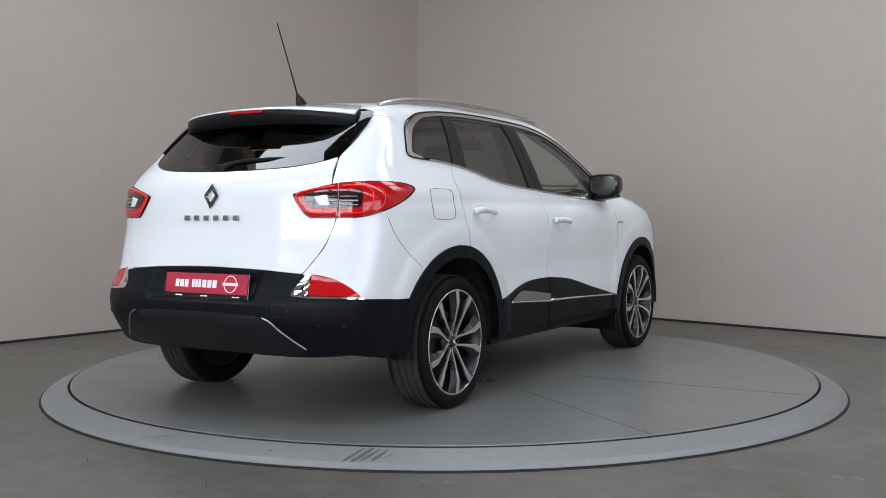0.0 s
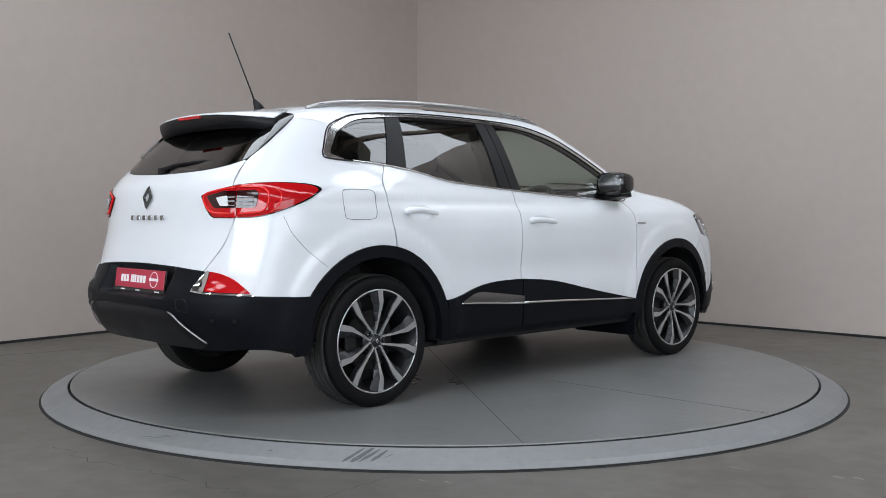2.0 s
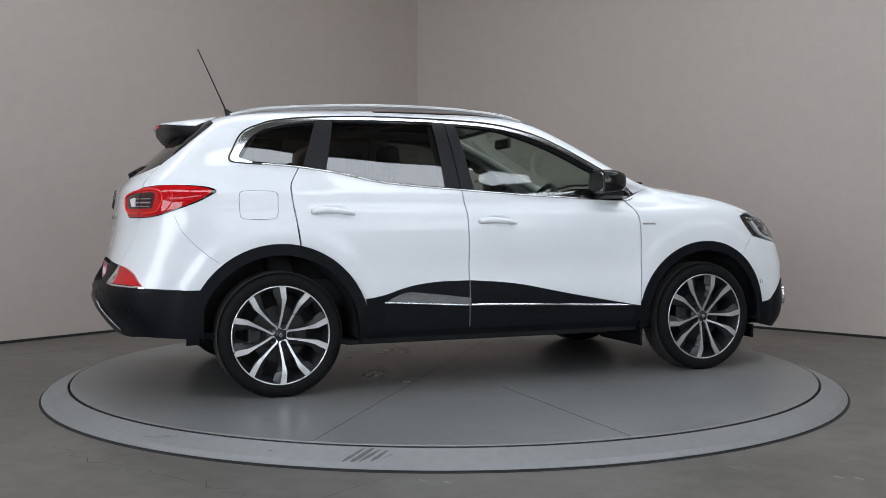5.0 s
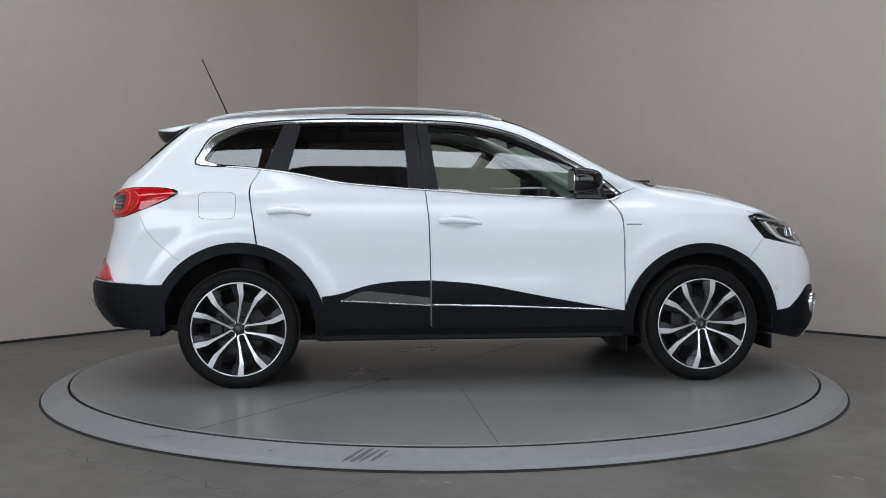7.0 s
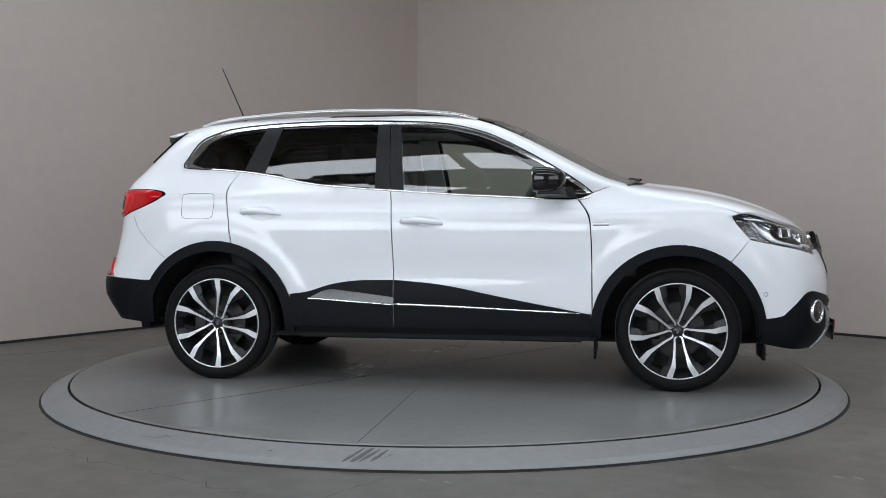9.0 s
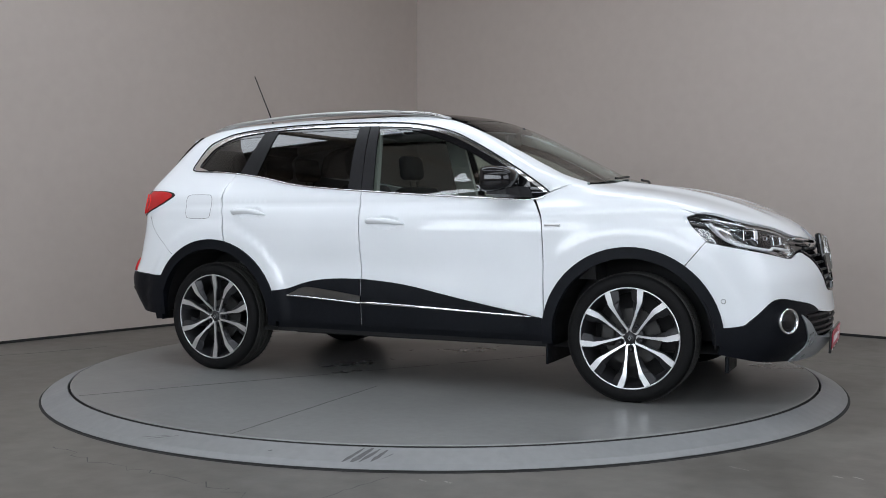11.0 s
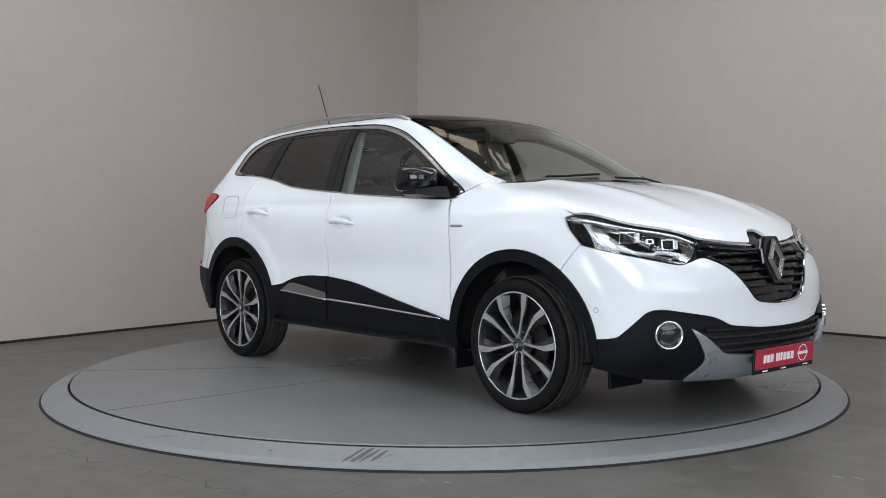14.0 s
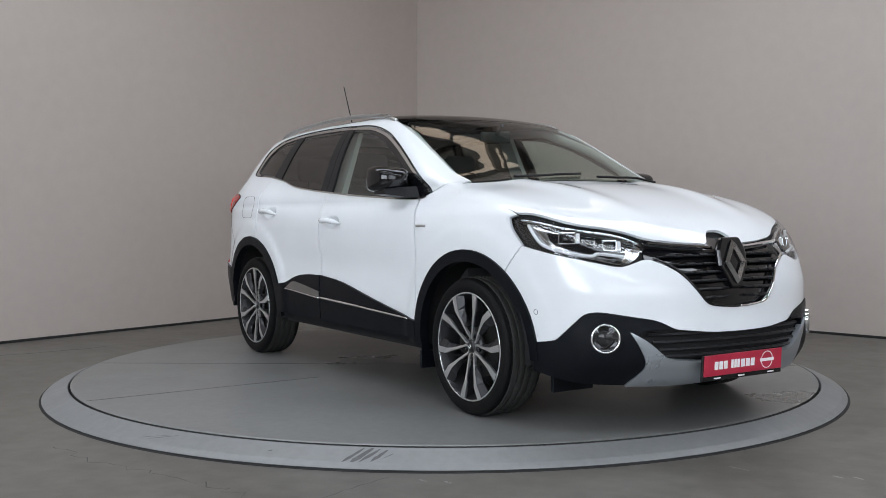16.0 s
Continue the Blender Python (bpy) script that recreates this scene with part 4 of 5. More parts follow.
TL_OUT = [((-1.9975, -.661, 1.112), 0), ((-1.917, -.76, 1.123), .08), ((-1.729, -.81, 1.120), .08), ((-1.655, -.83, 1.105), .02), ((-1.640, -.838, 1.088), .01), ((-1.69, -.84, 1.055), .04), ((-1.812, -.842, 1.006), .08), ((-1.953, -.784, .958), .05), ((-2.0205, -.677, .953), 0)]
TL_IN = [((-1.999, -.658, 1.112), 0), ((-2.05, -.52, 1.083), .02), ((-2.074, -.453, 1.062), .012), ((-2.075, -.49, 1.005), .03), ((-2.068, -.538, .954), .02), ((-2.022, -.674, .953), 0)]
SEAM_MID = (-2.008, -.668, 1.032)


def lamp_line(name, pts, r, mat, parent, label, lift, mirror):
    """A slim bar laid on the lamp along points in space."""
    p = wrap_r(spline([(math.atan2(q[0] - REAR_AXIS, -q[1]), q[2]) for q in pts]))
    p = (p + skin_normal(p) * lift) * ((1, -1, 1) if mirror else (1, 1, 1))
    bm = bmesh.new()
    tube(bm, [tuple(q) for q in p], r, 6)
    bmesh.ops.recalc_face_normals(bm, faces=bm.faces)
    return part(name, bm, mat, parent, label, True)


for mirror in (False, True):
    houses = []
    for nm, pts in (("tail_lamp", TL_OUT), ("tailgate_lamp", TL_IN)):
        house = panel(nm, wrapped(pts, REAR_AXIS), wrap_r, GLOSS, car, "red wrap-round tail lamp with a dark rim", step=0.025, lift=0.004, mirror=mirror)
        panel("lens", wrapped(inset(pts, .955, SEAM_MID), REAR_AXIS), wrap_r, RED_LENS, house, "glossy red lens", step=0.02, lift=0.006, mirror=mirror, bulge=0.003)
        houses.append(house)
    outer, inner = houses
    panel("lamp_block", wrapped([((-2.065, -.501, 1.057), .01), ((-2.035, -.594, 1.079), .02), ((-2.008, -.663, 1.081), .002), ((-2.019, -.671, 1.001), .002), ((-2.06, -.555, .999), .02)], REAR_AXIS), wrap_r, RED_DEEP, inner, "dark inner lamp block", step=0.02, lift=0.012, mirror=mirror)
    panel("lamp_block", wrapped([((-2.006, -.668, 1.081), .002), ((-1.957, -.752, 1.084), .015), ((-1.953, -.764, 1.066), .01), ((-1.966, -.760, 1.002), .015), ((-2.017, -.675, 1.001), .002)], REAR_AXIS), wrap_r, RED_DEEP, outer, "dark inner lamp block", step=0.02, lift=0.012, mirror=mirror)
    panel("reversing_lamp", wrapped([((-2.052, -.562, 1.049), .006), ((-2.03, -.622, 1.058), .006), ((-2.031, -.636, 1.010), .006), ((-2.049, -.591, 1.010), .008)], REAR_AXIS), wrap_r, LAMP_WHITE, inner, "pale clear reversing lamp", step=0.015, lift=0.014, mirror=mirror)
    for ob, a, b in ((inner, (-2.031, -.629), (-2.016, -.664)), (outer, (-2.010, -.679), (-1.970, -.748))):
        for z in (1.050, 1.031, 1.012):
            lamp_line("reflector", [(a[0], a[1], z), ((a[0] + b[0]) / 2 - .002, (a[1] + b[1]) / 2 - .002, z), (b[0], b[1], z)], .0045 if z == 1.031 else .0025, SILVER, ob, "pale inner reflector bar", 0.015, mirror)
    lamp_line("light_guide", [(-1.998, -.678, 1.098), (-1.949, -.751, 1.097), (-1.924, -.786, 1.079), (-1.921, -.797, 1.041), (-1.938, -.791, .997), (-1.966, -.764, .980), (-2.015, -.688, .974)], .005, RED_GUIDE, outer, "bright red light guide", 0.010, mirror)
    lamp_line("light_guide", [(-1.895, -.79, 1.095), (-1.873, -.815, 1.074), (-1.869, -.822, 1.045), (-1.885, -.82, 1.01), (-1.92, -.808, .982)], .003, RED_GUIDE, outer, "bright red light guide", 0.010, mirror)
    lamp_line("light_guide", [(-2.006, -.648, 1.096), (-2.04, -.555, 1.083), (-2.067, -.478, 1.058), (-2.068, -.51, 1.0), (-2.06, -.56, .978), (-2.025, -.665, .975)], .005, RED_GUIDE, inner, "bright red light guide", 0.010, mirror)
    fog = panel("fog_reflector", wrapped([((-2.107, -.592, .701), .004), ((-2.089, -.649, .694), .03), ((-2.064, -.717, .67), .03), ((-2.049, -.758, .64), .02), ((-2.022, -.795, .603), .01), ((-2.146, -.601, .607), .004)], REAR_AXIS), wrap_r, RED_LENS, car, "red corner fog lamp", step=0.02, lift=0.014, mirror=mirror)
    panel("fog_bezel", wrapped([((-2.111, -.575, .706), .006), ((-2.107, -.589, .702), .002), ((-2.148, -.599, .604), .002), ((-2.166, -.522, .612), .008), ((-2.146, -.534, .644), .03)], REAR_AXIS), wrap_r, CHROME, fog, "chrome bezel of the corner lamp", step=0.015, lift=0.016, mirror=mirror, bulge=-0.008)
    panel("fog_bezel", wrapped([((-2.167, -.524, .610), .002), ((-2.148, -.600, .602), 0), ((-2.012, -.80, .598), .002), ((-2.012, -.80, .591), .002), ((-2.152, -.603, .594), 0), ((-2.17, -.528, .602), .002)], REAR_AXIS), wrap_r, CHROME, fog, "chrome line under the corner lamp", step=0.02, lift=0.018, mirror=mirror)
    lamp_line("bumper_seam", [(-1.86, -.83, .965), (-1.842, -.84, .918), (-1.821, -.848, .879), (-1.745, -.859, .80), (-1.645, -.881, .720)], .0009, DARK, car, "fine seam between bumper and wing", 0.0006, mirror)

HL = [((1.582, -.848, .958), .02), ((1.65, -.832, .966), .03), ((1.857, -.723, .924), .1), ((1.989, -.508, .893), .1), ((2.035, -.458, .868), .02), ((2.072, -.437, .825), .02), ((2.08, -.490, .785), .02), ((2.075, -.547, .750), .02), ((2.059, -.592, .740), .03), ((1.984, -.703, .767), .1), ((1.812, -.816, .806), .1), ((1.700, -.85, .832), .05), ((1.634, -.855, .902), .04)]
for mirror in (False, True):
    lamp = panel("headlamp", wrapped(HL, FRONT_AXIS), wrap_f, GLOSS, car, "swept-back headlamp with black bezel", step=0.025, lift=-0.030, mirror=mirror, thick=0.02)
    panel("bezel", wrapped(HL, FRONT_AXIS), wrap_f, LENS, lamp, "clear headlamp cover", step=0.025, lift=0.002, mirror=mirror, thick=0.034)
    bright = [((1.687, -.827, .937), .01), ((1.756, -.80, .938), .04), ((1.884, -.711, .905), .06), ((1.956, -.609, .886), .06), ((2.015, -.496, .870), .03), ((2.063, -.447, .828), .012), ((2.079, -.497, .782), .01), ((2.078, -.549, .753), .012), ((2.032, -.629, .767), .04), ((1.995, -.678, .782), .04), ((1.909, -.764, .798), .06), ((1.81, -.811, .821), .06), ((1.742, -.827, .867), .03)]
    panel("reflector", wrapped(bright, FRONT_AXIS), wrap_f, BRIGHT, lamp, "bright silver reflector bowl", step=0.025, lift=-0.026, mirror=mirror)
    dark = [((1.81, -.795, .893), .01), ((1.894, -.719, .890), .04), ((1.951, -.639, .876), .04), ((2.012, -.534, .858), .02), ((2.050, -.528, .80), .015), ((2.036, -.60, .785), .01), ((1.989, -.665, .806), .02), ((1.905, -.761, .818), .04), ((1.833, -.797, .849), .02)]
    panel("projector_tray", wrapped(dark, FRONT_AXIS), wrap_f, GLOSS, lamp, "black projector surround", step=0.025, lift=-0.020, mirror=mirror)
    for (x, y, z), r in (((1.893, -.742, .869), .036), ((1.958, -.661, .852), .015), ((2.006, -.589, .837), .033)):
        c = wrap_f(np.array([[math.atan2(x - FRONT_AXIS, -y), z]]))
        n0 = skin_normal(c)[0]
        q = c[0] - n0 * 0.012
        q, n0 = (q * (1, -1, 1), n0 * (1, -1, 1)) if mirror else (q, n0)
        rot = Vector((n0[0], n0[1], 0.15)).to_track_quat("Y", "Z").to_matrix().to_4x4()
        side = 1 if mirror else -1
        bm = bmesh.new()      # square frame open towards the wing
        box(bm, (-r, -.012, r * .56), (r, .004, r * .72), bevel=.002, seg=1)
        box(bm, (-r, -.012, -r * .72), (r, .004, -r * .56), bevel=.002, seg=1)
        box(bm, (-r, -.012, -r * .6), (-r * .86, .004, r * .6), bevel=.002, seg=1)
        box(bm, (r * .86, -.012, -r * .6), (r, .004, r * .6), bevel=.002, seg=1)
        ob = part("lamp_module", bm, CHROME, lamp, "chrome framed lamp module")
        ob.matrix_basis = Matrix.Translation(q) @ rot
        bm = bmesh.new()
        bmesh.ops.create_uvsphere(bm, u_segments=20, v_segments=12, radius=r * .56, matrix=Matrix.Diagonal((1, .4, .95, 1)))
        ob = part("lamp_lens", bm, GLOSS, lamp, "rounded projector lens", True)
        ob.matrix_basis = Matrix.Translation(q) @ rot
        bm = bmesh.new()      # pale side light beside the module
        box(bm, (side * r * 1.30 - r * .26, -.012, -r * .62), (side * r * 1.30 + r * .26, .002, r * .62), bevel=.004)
        ob = part("side_light", bm, LAMP_WHITE, lamp, "pale side light block")
        ob.matrix_basis = Matrix.Translation(q) @ rot

    def lamp_tube(name, pts, r, mat, label, depth):
        p = wrap_f(spline([(math.atan2(p[0] - FRONT_AXIS, -p[1]), p[2]) for p in pts]))
        p = (p - skin_normal(p) * depth) * ((1, -1, 1) if mirror else (1, 1, 1))
        bm = bmesh.new()
        tube(bm, [tuple(q) for q in p], r, 6)
        bmesh.ops.recalc_face_normals(bm, faces=bm.faces)
        part(name, bm, mat, lamp, label, True)

    lamp_tube("brow", [(1.67, -.825, .945), (1.78, -.78, .932), (1.884, -.709, .908), (1.985, -.545, .880), (2.05, -.46, .842)], .006, CHROME, "thin chrome brow", .012)
    lamp_tube("brow", [(1.73, -.80, .925), (1.85, -.74, .905), (1.96, -.60, .872), (2.04, -.485, .838)], .004, GLOSS, "black line in the reflector", .018)
    # daytime light: a pale curved strip along the lower edge
    lamp_tube("day_light", [(1.716, -.823, .923), (1.773, -.82, .858), (1.824, -.806, .826), (1.909, -.764, .805), (1.986, -.685, .791), (2.001, -.65, .801), (2.056, -.552, .787)], .008, LAMP_WHITE, "pale daytime light strip", .012)
    for k in range(3):
        lamp_tube("rib", [(2.02 + .012 * k, -.63 + .03 * k, .781 - .006 * k), (2.058, -.56 + .015 * k, .770 - .007 * k)], .002, GLOSS, "dark rib in the reflector", .020)
    # round fog lamp with chrome ring
    c0 = wrap_f(np.array([[math.atan2(2.074 - FRONT_AXIS, .676), .434]]))[0]
    n0 = skin_normal(c0[None])[0]
    c0 = c0 + n0 * 0.003
    c0, n0 = (c0 * (1, -1, 1), n0 * (1, -1, 1)) if mirror else (c0, n0)
    m = Matrix.Translation(c0) @ Vector(n0 * (1, 1, 0.2)).to_track_quat("Y", "Z").to_matrix().to_4x4()
    bm = bmesh.new()
    lathe(bm, [(.062, -.02), (.065, .008), (.062, .015), (.057, .013), (.053, .004)], 32)
    fog = part("fog_lamp", bm, CHROME, car, "round fog lamp with chrome ring", True)
    fog.matrix_basis = m
    bm = bmesh.new()
    lathe(bm, [(.053, .006), (.046, .003), (.036, .001), (.034, .001)], 32)
    part("bowl", bm, GLOSS, fog, "dark glossy reflector", True)
    bm = bmesh.new()
    lathe(bm, [(.036, .0015), (.034, .006), (.024, .010), (.0, .012)], 32)
    part("bulb_shield", bm, GLOSS, fog, "dark lamp lens", True)
    bm = bmesh.new()
    lathe(bm, [(.056, .0125), (.03, .017), (.0, .018)], 32)
    part("glass", bm, LENS, fog, "clear lens", True)

# ---- handles, flap, badges, sensors ----
def handle(xc, z, door, sgn, keyhole):
    y0 = S(xc, z)
    nrm = skin_normal(np.array([y0]))[0]
    pts = [(xc - .115, z + .004), (xc - .06, z + .006), (xc, z + .004), (xc + .06, z - .002), (xc + .118, z - .010)]
    uv = spline(pts)
    p = chart_side(uv)
    lift = np.interp(np.linspace(0, 1, len(p)), [0, .08, .25, .75, .93, 1], [.006, .020, .028, .028, .018, .002])
    p = (p + skin_normal(p) * lift[:, None]) * (1, sgn, 1)
    rad = list(np.interp(np.linspace(0, 1, len(p)), [0, .05, .2, .8, 1], [.013, .0185, .0185, .0155, .005]))
    bm = bmesh.new()
    tube(bm, [tuple(q) for q in p], rad, 12, 1.0)
    bmesh.ops.recalc_face_normals(bm, faces=bm.faces)
    part("handle", bm, PAINT, door, "body-coloured pull handle", True)
    if keyhole:
        k = p[2] + np.array((0, -sgn * 0.016, 0))
        bm = bmesh.new()
        lathe(bm, [(.005, -.002), (.005, .002), (0, .002)], 12)
        o = part("keyhole", bm, DARK, door, "dark keyhole")
        o.matrix_basis = Matrix.Translation(k)


for d, sgn in zip(doors_front, (1, -1)):
    handle(-0.086, 0.925, d, sgn, True)
for d, sgn in zip(doors_rear, (1, -1)):
    handle(-1.04, 0.978, d, sgn, False)
beading("fuel_flap_gap", [(-1.44, 1.094), (-1.512, 1.092), (-1.533, 1.072), (-1.534, 1.02), (-1.531, .965), (-1.51, .948), (-1.43, .945), (-1.36, .948), (-1.338, .968), (-1.334, 1.03), (-1.334, 1.07), (-1.355, 1.091), (-1.44, 1.094)], 0.0011, DARK, car, "thin gap round the fuel flap", lift=0.0008)
beading("side_badge", [(.87, .911), (.915, .911), (.955, .910)], 0.007, RAIL, car, "small silver badge bar", lift=0.001)
for x, z in ((1.786, .535),):
    beading("parking_sensor", [(x + .011 * math.cos(k * .7854), z + .011 * math.sin(k * .7854)) for k in range(9)], 0.0012, DARK, car, "round parking sensor", lift=0.0)
for y in (-.646, -.762 + .02, .646, .742):
    p = chart_rear(np.array([[y, .483]]))[0]
    bm = bmesh.new()
    lathe(bm, [(.012, -.01), (.012, .012), (.0, .013)], 16)
    o = part("parking_sensor", bm, GLOSS, bumper_r, "round parking sensor")
    o.matrix_basis = Matrix.Translation(p) @ Vector(skin_normal(p[None])[0]).to_track_quat("Y", "Z").to_matrix().to_4x4()
beading("tow_cover_gap", [(-.442, .569), (-.475, .570), (-.508, .564), (-.52, .52), (-.495, .514), (-.45, .52), (-.442, .569)], 0.0016, DARK, bumper_r, "tow eye cover outline", lift=0.0095, chart=chart_rear)


# ---- number plates: dealer plates with unreadable bars ----
def number_plate(name, m, parent):
    bm = bmesh.new()
    box(bm, (-.266, -.012, -.062), (.266, 0.0, .058), bevel=0.004)
    pl = part(name, bm, GLOSS, parent, "black plate holder")
    pl.matrix_basis = m
    bm = bmesh.new()
    box(bm, (-.26, 0.0005, -.040), (.26, 0.004, .055), bevel=0.002, seg=1)
    part("plate", bm, PLATE_RED, pl, "red dealer plate")
    for x0, x1, z0, z1 in ((.11, .20, -.012, .024), (.03, .09, -.012, .026), (-.07, .028, -.012, .024)):
        n = 3
        for k in range(n):
            w = (x1 - x0) / n
            bm = bmesh.new()
            box(bm, (x0 + w * k, .0042, z0), (x0 + w * k + w * .78, .0052, z1))
            part("print_bar", bm, INK, pl, "white printed bar")
    bm = bmesh.new()
    lathe(bm, [(.040, .0042), (.040, .0052), (.036, .0052), (.036, .0042)], 40, "y", pose(-.155, 0, .008))
    part("print_ring", bm, INK, pl, "white printed ring")
    bm = bmesh.new()
    box(bm, (-.202, .0046, .001), (-.108, .0056, .015))
    part("print_bar", bm, INK, pl, "white printed bar")
    for x in (-.19, .01, .17):
        bm = bmesh.new()
        box(bm, (x - .022, .0004, -.054), (x + .022, .0012, -.048))
        part("print_bar", bm, INK, pl, "small white printed bar")


number_plate("rear_number_plate", pose(-2.172, -0.012, 0.640, 8, 0, 90), car)
number_plate("front_number_plate", pose(2.247, 0.0, 0.292, -3, 0, -90), car)

# ---- roof: rails, aerial, spoiler ----
for sgn in (1, -1):
    bm = bmesh.new()
    tube(bm, [tuple(q) for q in spline([(-1.53, -sgn * .560, 1.508), (-1.42, -sgn * .568, 1.537), (-1.25, -sgn * .574, 1.559), (-.9, -sgn * .582, 1.581), (-.6, -sgn * .586, 1.587), (-.27, -sgn * .588, 1.582), (0, -sgn * .592, 1.562), (.10, -sgn * .597, 1.545), (.19, -sgn * .602, 1.518)])], 0.012, 8, 1.15)
    bmesh.ops.recalc_face_normals(bm, faces=bm.faces)
    part("roof_rail", bm, RAIL, car, "brushed alloy roof rail", True)
bm = bmesh.new()
tube(bm, [(-1.44, 0, 1.545), (-1.455, 0, 1.575), (-1.475, 0, 1.60)], [.034, .022, .009], 12)
aer = part("aerial_base", bm, SATIN, car, "black rubber aerial foot", True)
bm = bmesh.new()
tube(bm, [(-1.472, 0, 1.595), (-1.50, 0, 1.66), (-1.632, 0, 1.950)], [.0055, .0042, .0032], 8)
part("aerial", bm, SATIN, car, "thin black rod aerial", True)


def loft(bm, sections):
    """Joins closed rings of equal length, and closes both ends."""
    rings = [[bm.verts.new(c) for c in s] for s in sections]
    n = len(rings[0])
    for a, b in zip(rings, rings[1:]):
        for k in range(n):
            bm.faces.new((a[k], a[(k + 1) % n], b[(k + 1) % n], b[k]))
    bm.faces.new(rings[0][::-1])
    bm.faces.new(rings[-1])
    bmesh.ops.recalc_face_normals(bm, faces=bm.faces)


YS = [.548 * math.sin(math.pi / 2 * k / 12) for k in range(-12, 13)]


def spo(y):
    a = abs(y) / .548
    return -0.055 * a ** 2.5, -0.028 * a ** 2, 0.10 * a ** 6


bm = bmesh.new()
loft(bm, [[(-1.60, y * .92, 1.533 + spo(y)[1]), (-1.868 - spo(y)[0] + spo(y)[2], y, 1.492 + spo(y)[1] * 1.3), (-1.872 - spo(y)[0] + spo(y)[2], y, 1.484 + spo(y)[1] * 1.3), (-1.62, y * .92, 1.515 + spo(y)[1])] for y in YS])
spoiler = part("roof_spoiler", bm, PAINT, car, "white roof spoiler", True)
bm = bmesh.new()
loft(bm, [[(-1.63, y * .985, 1.508 + spo(y)[1]), (-1.870 - spo(y)[0] + spo(y)[2], y * .998, 1.4835 + spo(y)[1] * 1.3), (-1.866 - spo(y)[0] + spo(y)[2], y * 1.0, 1.455 + spo(y)[1] * 1.1), (-1.835 - spo(y)[0] + spo(y)[2] * .6, y * 1.005, 1.412 + spo(y)[1] * .7), (-1.70, y * .985, 1.425 + spo(y)[1])] for y in YS])
part("lip", bm, SATIN, spoiler, "gloss black underside of the spoiler", True)
bm = bmesh.new()
box(bm, (-1.884, -.105, 1.466), (-1.86, .105, 1.482), bevel=0.004)
part("brake_lamp", bm, RED_LENS, spoiler, "slim red high brake lamp")
both("side_blade", [(-.530, 1.475, .01), (-.600, 1.462, .02), (-.616, 1.40, .03), (-.606, 1.285, .004), (-.590, 1.34, .03), (-.568, 1.40, .03)], chart_rear, GLOSS, spoiler, "gloss black side blade", step=0.025, lift=0.010, thick=0.02)
# rear wiper
bm = bmesh.new()
tube(bm, [(-2.02, .02, 1.20), (-1.99, -.06, 1.225), (-1.975, -.22, 1.235), (-1.945, -.34, 1.238)], [.016, .009, .007, .005], 8)
box(bm, (-2.03, 0.0, 1.175), (-1.985, .06, 1.215), bevel=0.008)
part("rear_wiper", bm, SATIN, car, "black rear wiper arm")
for y0 in (-.45, .12):
    bm = bmesh.new()
    a = chart_top(np.array([(1.13 - .06 * k / 6, y0 + .5 * k / 6) for k in range(7)])) + (0, 0, .012)
    tube(bm, [tuple(q) for q in a], .007, 6)
    part("front_wiper", bm, SATIN, car, "black windscreen wiper")

# ---- door mirrors ----
for sgn in (1, -1):
    bm = bmesh.new()
    prof = [(.545, .93, .93), (.55, .99, .99), (.57, 1.02, 1.02), (.60, 1.02, 1.02), (.63, .99, .98), (.66, .92, .91), (.685, .82, .80), (.702, .68, .66), (.714, .48, .46), (.72, .2, .2)]
    loft(bm, [[(x, -sgn * (.905 + .104 * w * math.copysign(abs(math.cos(a)) ** .5, math.cos(a))), 1.158 + .070 * h * math.copysign(abs(math.sin(a)) ** .5, math.sin(a))) for a in [2 * math.pi * k / 20 for k in range(20)]] for x, w, h in prof])
    mir = part("door_mirror", bm, GLOSS, car, "gloss black door mirror", True)
    bm = bmesh.new()
    loft(bm, [[(x, -sgn * (.905 + w * math.copysign(abs(math.cos(a)) ** .6, math.cos(a))), 1.158 + h * math.copysign(abs(math.sin(a)) ** .6, math.sin(a))) for a in [2 * math.pi * k / 20 for k in range(20)]] for x, w, h in ((.546, .088, .058), (.542, .086, .056))])
    part("mirror_glass", bm, CHROME, mir, "mirror glass")
    bm = bmesh.new()
    loft(bm, [[(.58, -sgn * .81, 1.058), (.78, -sgn * .81, 1.058), (.75, -sgn * .81, 1.118), (.60, -sgn * .81, 1.118)], [(.575, -sgn * .87, 1.062), (.73, -sgn * .87, 1.062), (.71, -sgn * .87, 1.115), (.585, -sgn * .87, 1.115)], [(.57, -sgn * .97, 1.076), (.69, -sgn * .97, 1.076), (.68, -sgn * .97, 1.112), (.575, -sgn * .97, 1.112)]])
    part("foot", bm, SATIN, mir, "satin black mirror foot")
    panel("mirror_triangle", [(.62, 1.06, .01), (.60, 1.20, .02), (.70, 1.185, .02), (.83, 1.09, .02), (.80, 1.06, .01)], chart_side, GLOSS, car, "gloss black mirror triangle", step=0.04, lift=0.001, mirror=sgn < 0)


